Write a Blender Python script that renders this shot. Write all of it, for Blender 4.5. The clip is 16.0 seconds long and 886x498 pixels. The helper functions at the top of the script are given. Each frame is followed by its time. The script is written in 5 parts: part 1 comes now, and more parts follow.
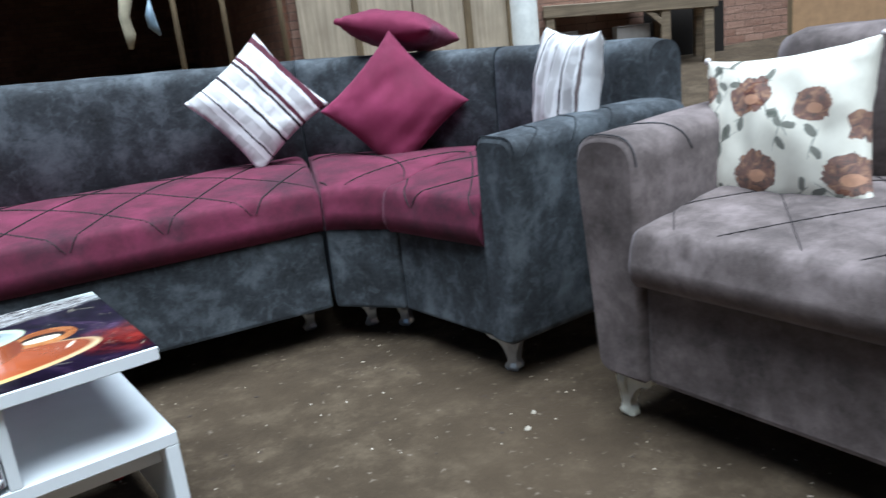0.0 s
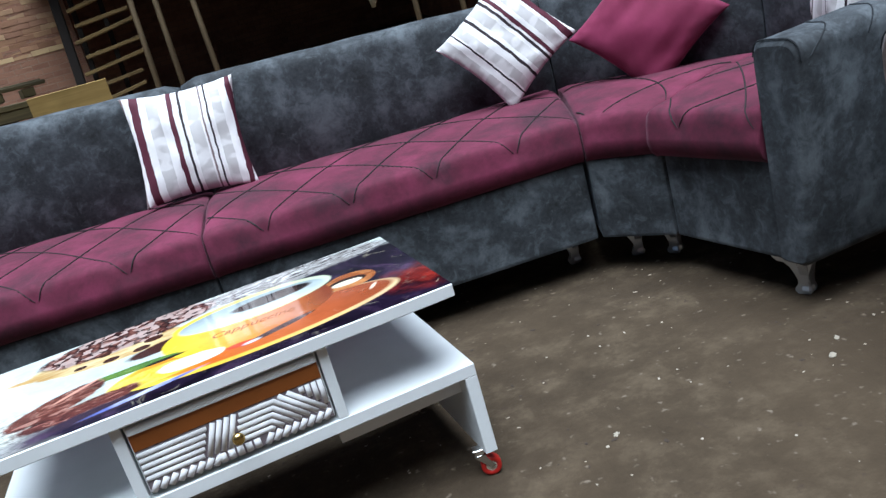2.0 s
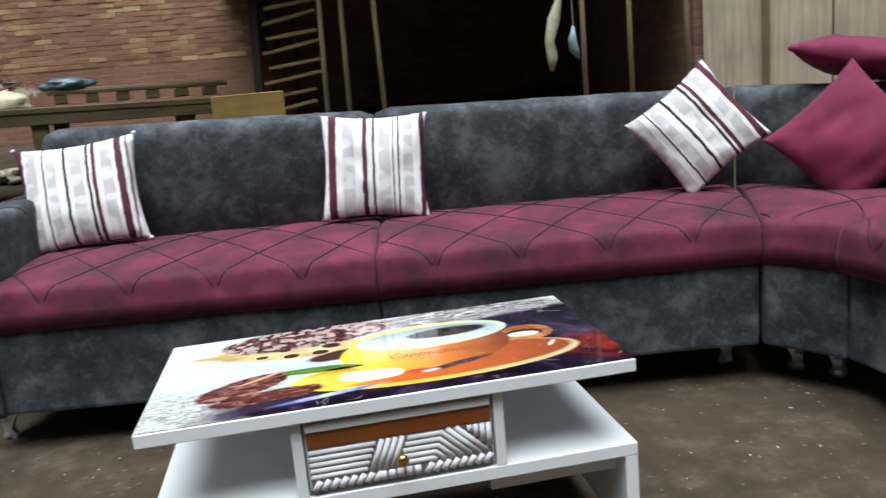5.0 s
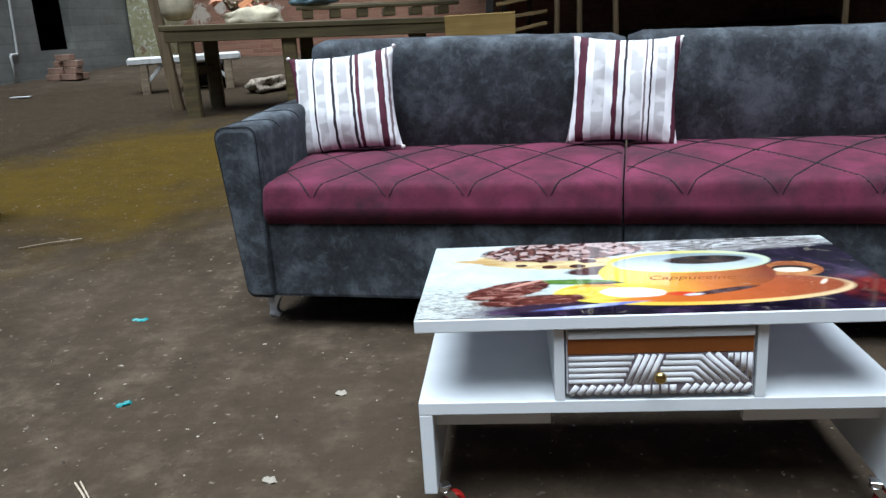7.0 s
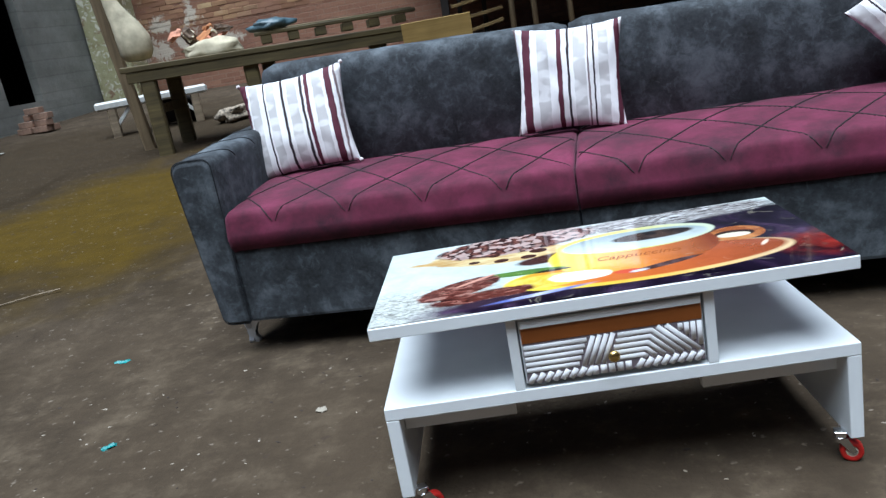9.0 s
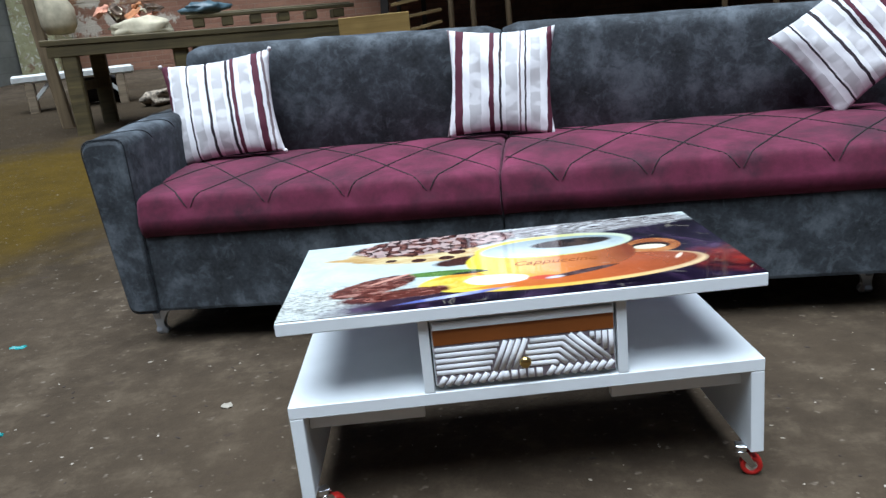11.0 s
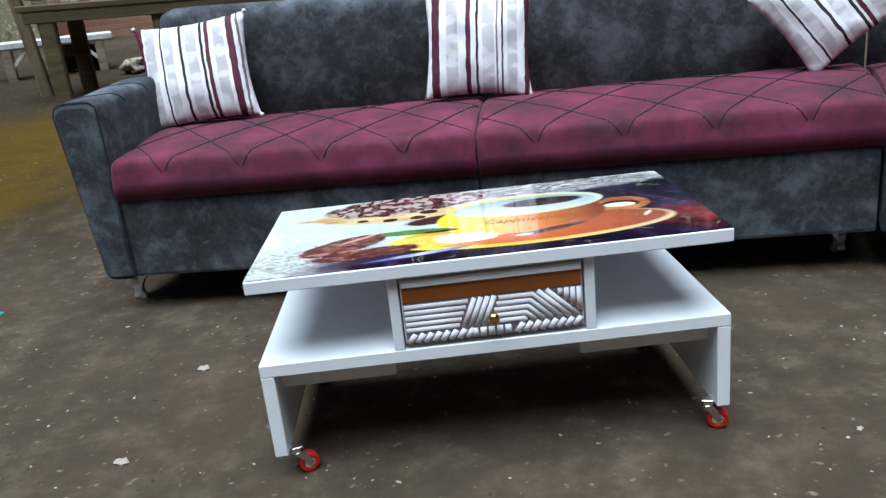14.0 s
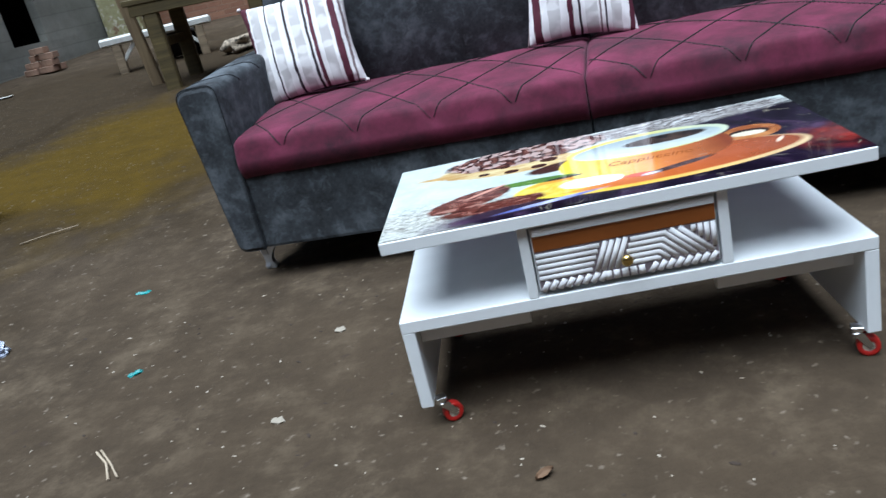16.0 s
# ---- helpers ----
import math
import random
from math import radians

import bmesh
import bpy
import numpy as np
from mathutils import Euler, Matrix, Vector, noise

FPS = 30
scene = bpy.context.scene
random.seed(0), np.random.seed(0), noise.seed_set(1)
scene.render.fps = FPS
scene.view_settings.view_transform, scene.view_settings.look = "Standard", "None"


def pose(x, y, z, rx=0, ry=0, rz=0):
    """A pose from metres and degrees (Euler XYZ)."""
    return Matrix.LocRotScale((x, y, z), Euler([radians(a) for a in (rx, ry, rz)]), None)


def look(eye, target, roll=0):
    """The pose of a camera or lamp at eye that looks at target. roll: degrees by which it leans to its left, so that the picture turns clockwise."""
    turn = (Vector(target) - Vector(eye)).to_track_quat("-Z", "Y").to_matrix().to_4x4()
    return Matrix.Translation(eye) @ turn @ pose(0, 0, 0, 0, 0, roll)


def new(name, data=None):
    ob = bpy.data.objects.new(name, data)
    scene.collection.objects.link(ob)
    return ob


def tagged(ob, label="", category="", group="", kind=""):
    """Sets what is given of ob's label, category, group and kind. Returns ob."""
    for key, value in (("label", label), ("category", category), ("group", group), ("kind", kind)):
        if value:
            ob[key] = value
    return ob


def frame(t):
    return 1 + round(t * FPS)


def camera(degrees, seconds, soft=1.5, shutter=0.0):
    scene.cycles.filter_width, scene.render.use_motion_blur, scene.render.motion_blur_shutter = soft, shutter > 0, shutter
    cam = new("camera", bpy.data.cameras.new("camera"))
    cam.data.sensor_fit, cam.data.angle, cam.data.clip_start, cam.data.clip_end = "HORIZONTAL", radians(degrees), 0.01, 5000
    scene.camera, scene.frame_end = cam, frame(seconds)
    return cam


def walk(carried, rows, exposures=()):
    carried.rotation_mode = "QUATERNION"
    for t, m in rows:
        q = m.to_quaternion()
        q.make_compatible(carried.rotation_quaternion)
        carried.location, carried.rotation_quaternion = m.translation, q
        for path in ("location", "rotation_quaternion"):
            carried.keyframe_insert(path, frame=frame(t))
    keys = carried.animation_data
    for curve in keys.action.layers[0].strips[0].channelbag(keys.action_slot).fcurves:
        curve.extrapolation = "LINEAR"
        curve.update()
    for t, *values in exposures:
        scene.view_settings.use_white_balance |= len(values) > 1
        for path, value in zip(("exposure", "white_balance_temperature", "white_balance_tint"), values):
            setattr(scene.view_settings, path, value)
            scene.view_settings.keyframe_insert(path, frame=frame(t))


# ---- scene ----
cam = camera(58.9, 16.0, soft=1.4, shutter=0.4)
PATH = [
    (0, (0.127, -1.377, 0.927), (1.236, 0.211, 0.385), -6.3),
    (0.5, (0.103, -1.317, 0.920), (1.034, 0.382, 0.363), -8.4),
    (1, (0.085, -1.324, 0.943), (0.725, 0.511, 0.407), -15.0),
    (1.5, (0.067, -1.319, 0.930), (0.652, 0.530, 0.370), -15.6),
    (2, (0.058, -1.321, 0.927), (0.608, 0.528, 0.340), -15.7),
    (2.5, (0.077, -1.329, 0.944), (0.674, 0.503, 0.353), -17.9),
    (3, (0.045, -1.316, 0.932), (0.648, 0.512, 0.335), -13.8),
    (3.2, (0.037, -1.306, 0.931), (0.643, 0.530, 0.363), -13.7),
    (5.3, (-0.16, -1.307, 0.973), (0.083, 0.638, 0.58), -2.7),
    (5.5, (-0.19, -1.318, 0.98), (-0.075, 0.638, 0.58), -3.2),
    (6, (-0.23, -1.336, 0.987), (-0.284, 0.624, 0.589), -4.0),
    (6.5, (-0.256, -1.349, 0.978), (-0.418, 0.593, 0.53), -4.7),
    (7, (-0.26, -1.347, 0.954), (-0.441, 0.57, 0.414), -3.5),
    (7.5, (-0.235, -1.341, 0.947), (-0.433, 0.571, 0.395), -5.2),
    (8, (-0.226, -1.36, 0.957), (-0.416, 0.552, 0.403), -6.1),
    (8.5, (-0.174, -1.373, 0.961), (-0.4, 0.55, 0.46), -10.5),
    (8.7, (-0.164, -1.37, 0.953), (-0.355, 0.551, 0.432), -10.9),
    (10.8, (-0.152, -1.343, 0.935), (-0.271, 0.577, 0.391), -9.2),
    (11, (-0.138, -1.333, 0.927), (-0.129, 0.59, 0.378), -5.9),
    (11.5, (-0.152, -1.325, 0.909), (-0.142, 0.58, 0.299), -5.5),
    (12, (-0.148, -1.339, 0.923), (-0.144, 0.565, 0.309), -5.8),
    (12.5, (-0.139, -1.349, 0.928), (-0.168, 0.557, 0.324), -7.1),
    (13, (-0.134, -1.358, 0.93), (-0.177, 0.541, 0.305), -7.5),
    (13.5, (-0.12, -1.372, 0.926), (-0.05, 0.53, 0.311), -6.1),
    (14, (-0.103, -1.344, 0.903), (-0.074, 0.556, 0.278), -6.1),
    (14.5, (-0.136, -1.349, 0.914), (-0.113, 0.536, 0.247), -6.0),
    (15, (-0.128, -1.351, 0.913), (-0.221, 0.529, 0.238), -10.1),
    (15.5, (-0.137, -1.354, 0.917), (-0.298, 0.523, 0.246), -11.9),
    (16, (-0.152, -1.363, 0.914), (-0.398, 0.497, 0.22), -13.6),
]
walk(cam, [(t, look(eye, target, roll)) for t, eye, target, roll in PATH], exposures=[(0, 1.36, 5250, 2), (1, 1.2, 5350, 4), (3, 1.17, 5400, 4), (5.5, 1.02, 5850, 5), (7.5, 1.03, 5300, 4), (16, 1.03, 5300, 4)])

# ---- light ----
world = bpy.data.worlds.new("overcast")
scene.world = world
world.use_nodes = True
wn = world.node_tree
sky = wn.nodes.new("ShaderNodeTexSky")
sky.sky_type, sky.sun_disc = "NISHITA", False
sky.sun_elevation, sky.sun_rotation = radians(72), radians(195)
sky.air_density, sky.dust_density = 1.0, 2.5
wn.nodes["Background"].inputs["Strength"].default_value = 0.012
wn.links.new(sky.outputs[0], wn.nodes["Background"].inputs["Color"])
sun_data = bpy.data.lights.new("sun", "SUN")
sun_data.energy, sun_data.angle, sun_data.color = 3.45, radians(56), (1.0, 0.97, 0.93)
sun = new("sun", sun_data)
sun.matrix_world = look((-0.4, -1.25, 6.0), (0, 0, 0))


# ---- materials ----
def rgb(r, g, b):
    """A linear colour from 0-255 display values."""
    return tuple((c / 255 / 12.92 if c < 10 else ((c / 255 + 0.055) / 1.055) ** 2.4) for c in (r, g, b)) + (1.0,)


class Nodes:
    """Short-hand for building a node material."""

    def __init__(self, name, rough=0.6, metal=0.0):
        self.mat = bpy.data.materials.new(name)
        self.mat.use_nodes = True
        self.t = self.mat.node_tree
        self.bsdf = self.t.nodes["Principled BSDF"]
        self.bsdf.inputs["Roughness"].default_value = rough
        self.bsdf.inputs["Metallic"].default_value = metal
        self.co = self.t.nodes.new("ShaderNodeTexCoord")

    def put(self, value, socket):
        if isinstance(value, bpy.types.NodeSocket):
            self.t.links.new(value, socket)
        else:
            socket.default_value = value

    def noise(self, scale, detail=4.0, rough=0.55, vec=None, stretch=None, distort=0.0):
        n = self.t.nodes.new("ShaderNodeTexNoise")
        n.inputs["Scale"].default_value, n.inputs["Detail"].default_value = scale, detail
        n.inputs["Roughness"].default_value, n.inputs["Distortion"].default_value = rough, distort
        v = vec or self.co.outputs["Object"]
        if stretch:
            m = self.t.nodes.new("ShaderNodeMapping")
            m.inputs["Scale"].default_value = stretch
            self.t.links.new(v, m.inputs["Vector"])
            v = m.outputs[0]
        self.t.links.new(v, n.inputs["Vector"])
        return n.outputs["Fac"]

    def ramp(self, fac, stops, kind="LINEAR"):
        r = self.t.nodes.new("ShaderNodeValToRGB")
        r.color_ramp.interpolation = kind
        while len(r.color_ramp.elements) < len(stops):
            r.color_ramp.elements.new(0.5)
        for e, (at, c) in zip(r.color_ramp.elements, stops):
            e.position, e.color = at, c if len(c) == 4 else (*c, 1)
        self.put(fac, r.inputs["Fac"])
        return r.outputs["Color"]

    def mix(self, fac, a, b, kind="MIX"):
        m = self.t.nodes.new("ShaderNodeMix")
        m.data_type, m.blend_type = "RGBA", kind
        self.put(fac, m.inputs[0])
        self.put(a, m.inputs[6])
        self.put(b, m.inputs[7])
        return m.outputs[2]

    def math(self, op, a, b=0.0, c=0.0, clamp=False):
        m = self.t.nodes.new("ShaderNodeMath")
        m.operation, m.use_clamp = op, clamp
        for k, v in enumerate((a, b, c)):
            self.put(v, m.inputs[k])
        return m.outputs[0]

    def xyz(self, vec=None):
        s = self.t.nodes.new("ShaderNodeSeparateXYZ")
        self.t.links.new(vec or self.co.outputs["Object"], s.inputs[0])
        return s.outputs

    def bump(self, height, strength, distance=0.01):
        b = self.t.nodes.new("ShaderNodeBump")
        b.inputs["Strength"].default_value, b.inputs["Distance"].default_value = strength, distance
        self.put(height, b.inputs["Height"])
        self.t.links.new(b.outputs[0], self.bsdf.inputs["Normal"])

    def color(self, c):
        self.put(c, self.bsdf.inputs["Base Color"])
        return self

    def sheen(self, weight, tint, rough=0.4):
        self.bsdf.inputs["Sheen Weight"].default_value = weight
        self.bsdf.inputs["Sheen Tint"].default_value = tint
        self.bsdf.inputs["Sheen Roughness"].default_value = rough
        return self


def suede(name, dark, mid, light, sheen, tint, scale=5.0, crisp=0.5):
    """Mottled microsuede: cloudy patches, crisper flecks inside them, and a fine nap."""
    m = Nodes(name, 0.85)
    big = m.noise(scale * 1.2, 6.0, 0.68, distort=0.15)
    flecks = m.noise(scale * 4.5, 5.0, 0.7, distort=0.6)
    small = m.noise(scale * 16, 4.0, 0.65)
    col = m.ramp(big, [(0.34, dark), (0.5, mid), (0.7, light)])
    col = m.mix(m.ramp(flecks, [(0.36, (crisp, crisp, crisp)), (0.47, (0, 0, 0))]), col, dark)
    col = m.mix(m.ramp(flecks, [(0.53, (0, 0, 0)), (0.7, (crisp, crisp, crisp))]), col, light)
    col = m.mix(m.ramp(small, [(0.4, (0, 0, 0)), (0.75, (0.16, 0.16, 0.16))]), col, light)
    m.color(col)
    m.sheen(sheen, tint)
    m.bump(m.math("ADD", m.noise(420, 2.0), m.math("MULTIPLY", m.noise(26, 4.0), 0.6)), 0.16, 0.003)
    return m.mat


def plain(name, c, rough=0.5, metal=0.0, vary=0.12, scale=14.0, bump=0.05):
    m = Nodes(name, rough, metal)
    dark = tuple(v * (1 - vary) for v in c[:3]) + (1,)
    light = tuple(min(1, v * (1 + vary)) for v in c[:3]) + (1,)
    m.color(m.ramp(m.noise(scale, 5.0), [(0.3, dark), (0.7, light)]))
    if bump:
        m.bump(m.noise(scale * 14, 3.0), bump, 0.004)
    return m.mat


def timber(name, dark, light, axis=0, rough=0.7):
    m = Nodes(name, rough)
    stretch = [28, 28, 28]
    stretch[axis] = 1.6
    grain = m.noise(1.0, 6.0, 0.6, stretch=tuple(stretch), distort=0.4)
    blot = m.noise(2.5, 4.0)
    c = m.ramp(grain, [(0.3, dark), (0.7, light)])
    m.color(m.mix(m.ramp(blot, [(0.4, (0, 0, 0)), (0.7, (0.5, 0.5, 0.5))]), c, tuple(v * 0.6 for v in dark[:3]) + (1,)))
    m.bump(grain, 0.25, 0.004)
    return m.mat


SLATE = suede("slate_suede", rgb(22, 24, 27), rgb(50, 54, 59), rgb(102, 108, 114), 0.10, (0.6, 0.7, 0.85, 1))
WINE = suede("burgundy_suede", rgb(50, 12, 30), rgb(84, 20, 46), rgb(116, 38, 70), 0.12, (0.9, 0.5, 0.65, 1), 3.5, 0.25)
TAUPE = suede("taupe_suede", rgb(60, 52, 50), rgb(92, 82, 80), rgb(132, 120, 119), 0.2, (0.9, 0.8, 0.85, 1), 5.0, 0.3)
THREAD = plain("dark_thread", rgb(24, 16, 20), 0.8, bump=0)
THREAD_GREY = plain("charcoal_piping", rgb(28, 32, 38), 0.8, bump=0)
SILVER = plain("silver_plastic", (0.62, 0.66, 0.72, 1), 0.18, 0.6, bump=0)
CREAM = plain("cream_plastic", rgb(222, 220, 205), 0.35, bump=0)
WHITE = plain("white_laminate", (0.80, 0.83, 0.85, 1), 0.28, vary=0.03, bump=0.01)
COPPER = plain("copper_strip", rgb(150, 88, 40), 0.35, 0.35, bump=0.02)
BRASS = plain("brass", (0.62, 0.45, 0.16, 1), 0.25, 1.0, bump=0)
CHROME = plain("chrome", (0.75, 0.76, 0.78, 1), 0.15, 1.0, bump=0)
RED = plain("red_rubber", rgb(176, 34, 28), 0.4, bump=0)
MAGENTA = suede("plum_satin", rgb(92, 18, 50), rgb(112, 26, 62), rgb(132, 40, 80), 0.25, (0.95, 0.5, 0.7, 1), 2.0, 0.1)
OLD_WOOD = timber("weathered_wood", rgb(104, 90, 72), rgb(164, 146, 120))
BENCH_WOOD = timber("mossy_bench_wood", rgb(66, 56, 32), rgb(108, 95, 58))
SLAT_WOOD = timber("dusty_slats", rgb(112, 90, 52), rgb(156, 130, 80))
OLD_WOOD_Y = timber("weathered_wood_upright", rgb(96, 80, 58), rgb(150, 130, 98), 2)
PALE_WOOD = timber("pale_planks", rgb(168, 152, 130), rgb(212, 196, 172), 2)
YELLOW_WOOD = timber("fresh_plywood", rgb(150, 122, 66), rgb(186, 156, 92))
TAN = plain("tan_board", rgb(186, 150, 112), 0.7)
WHITE_BAR = plain("whitewashed_wood", rgb(205, 205, 200), 0.6)
DARK = plain("near_black", rgb(30, 24, 20), 0.9)
RAG = plain("dirty_cloth", rgb(186, 176, 150), 0.9, vary=0.3, scale=9)
CLAY = plain("red_clay_brick", rgb(146, 118, 100), 0.9, vary=0.4, scale=9, bump=0.3)


def ground_material():
    m = Nodes("packed_earth", 0.9)
    m.bsdf.inputs["Specular IOR Level"].default_value = 0.18
    big, mid, fine = m.noise(1.3, 6, 0.65), m.noise(6.0, 8, 0.72), m.noise(60, 4, 0.6)
    c = m.ramp(mid, [(0.25, rgb(45, 37, 28)), (0.5, rgb(66, 56, 44)), (0.75, rgb(100, 88, 72))])
    c = m.mix(m.ramp(big, [(0.4, (0, 0, 0)), (0.65, (0.55, 0.55, 0.55))]), c, rgb(68, 57, 44))
    s = m.xyz()
    # Fall-off of light towards the far left, painted in as darker earth.
    ex, ey = m.math("DIVIDE", m.math("ADD", s[0], 3.9), 3.3), m.math("DIVIDE", m.math("SUBTRACT", s[1], 4.9), 4.9)
    left_shade = m.math("SQRT", m.math("ADD", m.math("MULTIPLY", ex, ex), m.math("MULTIPLY", ey, ey)))
    left_shade = m.math("ADD", left_shade, m.math("MULTIPLY", m.math("SUBTRACT", m.noise(1.1, 5), 0.5), 0.8))
    c = m.mix(m.ramp(left_shade, [(0.7, (0.9, 0.9, 0.9)), (1.15, (0, 0, 0))]), c, m.mix(mid, rgb(32, 25, 14), rgb(55, 43, 25)))
    dx = m.math("DIVIDE", m.math("ADD", s[0], 2.75), 1.45)
    dy = m.math("DIVIDE", m.math("SUBTRACT", s[1], 3.6), 2.1)
    far = m.math("SQRT", m.math("ADD", m.math("MULTIPLY", dx, dx), m.math("MULTIPLY", dy, dy)))
    far = m.math("ADD", far, m.math("MULTIPLY", m.math("SUBTRACT", m.noise(1.6, 5), 0.5), 1.5))
    moss = m.ramp(far, [(0.45, (0.95, 0.95, 0.95)), (1.4, (0, 0, 0))])
    c = m.mix(moss, c, m.mix(mid, rgb(50, 38, 0), rgb(84, 65, 0)))
    # the shadow line of a low step on the moss's far side, painted as a streak
    run = m.math("ABSOLUTE", m.math("ADD", m.math("ADD", s[0], 3.86), m.math("MULTIPLY", m.math("SUBTRACT", m.noise(2.2, 4), 0.5), 0.5)))
    run = m.math("MULTIPLY", m.ramp(run, [(0.04, (0.7, 0.7, 0.7)), (0.16, (0, 0, 0))]), m.ramp(m.math("MULTIPLY", m.math("ABSOLUTE", m.math("SUBTRACT", s[1], 4.0)), 0.5), [(0.5, (1, 1, 1)), (0.8, (0, 0, 0))]))
    c = m.mix(run, c, rgb(38, 28, 12))
    specks = m.ramp(m.noise(38, 2, 0.5), [(0.66, (0, 0, 0)), (0.76, (0.4, 0.4, 0.4))])
    c = m.mix(specks, c, rgb(150, 138, 124))
    pits = m.ramp(m.noise(22, 3, 0.5), [(0.27, (0.7, 0.7, 0.7)), (0.33, (0, 0, 0))])
    c = m.mix(pits, c, rgb(60, 50, 42))
    m.color(c)
    m.bump(m.math("ADD", m.math("MULTIPLY", mid, 1.0), m.math("MULTIPLY", fine, 0.35)), 0.5, 0.02)
    return m.mat


def limewash(m, c, where):
    """Splashes of white limewash low on the back wall, over the colour c."""
    s = m.xyz(where)
    wob = m.math("SUBTRACT", m.noise(7.0, 5, 0.7, vec=where, distort=0.5), 0.5)
    for x, z, rx, rz in ((-4.45, 1.85, 0.16, 0.30), (-4.98, 1.78, 0.32, 0.16), (-5.1, 1.42, 0.42, 0.24), (-4.72, 1.5, 0.2, 0.16), (-3.9, 1.42, 0.22, 0.14)):
        dx, dz = m.math("DIVIDE", m.math("SUBTRACT", s[0], x), rx), m.math("DIVIDE", m.math("SUBTRACT", s[2], z), rz)
        d = m.math("ADD", m.math("SQRT", m.math("ADD", m.math("MULTIPLY", dx, dx), m.math("MULTIPLY", dz, dz))), m.math("MULTIPLY", wob, 3.4))
        c = m.mix(m.ramp(d, [(0.45, (0.85, 0.85, 0.85)), (0.75, (0, 0, 0))]), c, rgb(216, 206, 188))
    return c


def masonry_material(name, brick_dark, brick_light, mortar, grime, wide=0.23, high=0.075, splashed=False):
    m = Nodes(name, 0.92)
    b = m.t.nodes.new("ShaderNodeTexBrick")
    b.inputs["Scale"].default_value = 1.0
    b.inputs["Brick Width"].default_value, b.inputs["Row Height"].default_value = wide, high
    b.inputs["Mortar Size"].default_value = 0.006
    b.inputs["Color1"].default_value, b.inputs["Color2"].default_value, b.inputs["Mortar"].default_value = brick_dark, brick_light, mortar
    cmb = m.t.nodes.new("ShaderNodeCombineXYZ")
    s = m.xyz()
    m.t.links.new(m.math("ADD", s[0], s[1]), cmb.inputs[0])
    m.t.links.new(s[2], cmb.inputs[1])
    m.t.links.new(cmb.outputs[0], b.inputs["Vector"])
    blot = m.noise(1.3, 6, 0.65)
    c = m.mix(m.ramp(blot, [(0.4, (0, 0, 0)), (0.7, (0.75, 0.75, 0.75))]), b.outputs["Color"], grime)
    c = m.mix(m.ramp(m.noise(14, 4), [(0.4, (0, 0, 0)), (0.8, (0.5, 0.5, 0.5))]), c, brick_light)
    if splashed:
        c = limewash(m, c, m.t.nodes.new("ShaderNodeNewGeometry").outputs["Position"])
    m.color(c)
    m.bump(m.math("SUBTRACT", m.noise(30, 3), m.math("MULTIPLY", b.outputs["Fac"], 0.8)), 0.6, 0.02)
    return m.mat


EARTH = ground_material()
BRICKWORK = masonry_material("weathered_brickwork", rgb(138, 98, 78), rgb(164, 122, 98), rgb(152, 126, 106), rgb(138, 98, 80), splashed=True)
BAY_BRICK = masonry_material("bay_brickwork", rgb(132, 92, 72), rgb(166, 122, 98), rgb(124, 98, 82), rgb(88, 62, 50))
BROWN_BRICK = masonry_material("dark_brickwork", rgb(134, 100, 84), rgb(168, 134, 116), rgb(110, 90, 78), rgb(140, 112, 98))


def brick_face_material():
    m = Nodes("old_brick_face", 0.92)
    info = m.t.nodes.new("ShaderNodeObjectInfo")
    geo = m.t.nodes.new("ShaderNodeNewGeometry")
    c = m.ramp(info.outputs["Random"], [(0.0, rgb(132, 96, 70)), (0.4, rgb(160, 120, 90)), (0.75, rgb(180, 144, 106)), (1.0, rgb(200, 172, 128))])
    blot = m.noise(1.1, 6, 0.65, vec=geo.outputs["Position"])
    c = m.mix(m.ramp(blot, [(0.42, (0, 0, 0)), (0.62, (0.8, 0.8, 0.8))]), c, rgb(150, 112, 92))
    pale = m.noise(2.6, 6, 0.7, vec=geo.outputs["Position"])
    c = m.mix(m.ramp(pale, [(0.60, (0, 0, 0)), (0.70, (0.6, 0.6, 0.6))]), c, rgb(196, 176, 146))
    m.color(limewash(m, c, geo.outputs["Position"]))
    m.bump(m.noise(40, 4), 0.5, 0.01)
    return m.mat


BRICK_FACE = brick_face_material()


def plaster_material():
    """Cement render, blotched, with faint courses of the blocks behind it."""
    m = Nodes("grey_plaster", 0.92)
    s = m.xyz()
    c = m.ramp(m.noise(1.2, 6, 0.65), [(0.3, rgb(116, 116, 110)), (0.55, rgb(142, 142, 136)), (0.75, rgb(164, 162, 154))])
    c = m.mix(m.ramp(m.noise(7, 5, 0.7), [(0.5, (0, 0, 0)), (0.75, (0.4, 0.4, 0.4))]), c, rgb(104, 102, 96))
    course = m.math("ABSOLUTE", m.math("SUBTRACT", m.math("FRACT", m.math("DIVIDE", m.math("ADD", s[2], m.math("MULTIPLY", m.noise(3, 3), 0.04)), 0.22)), 0.5))
    line = m.ramp(course, [(0.44, (0, 0, 0)), (0.49, (0.3, 0.3, 0.3))])
    m.color(m.mix(line, c, rgb(92, 90, 86)))
    m.bump(m.math("SUBTRACT", m.noise(18, 5, 0.7), m.math("MULTIPLY", course, 0.6)), 0.35, 0.02)
    return m.mat


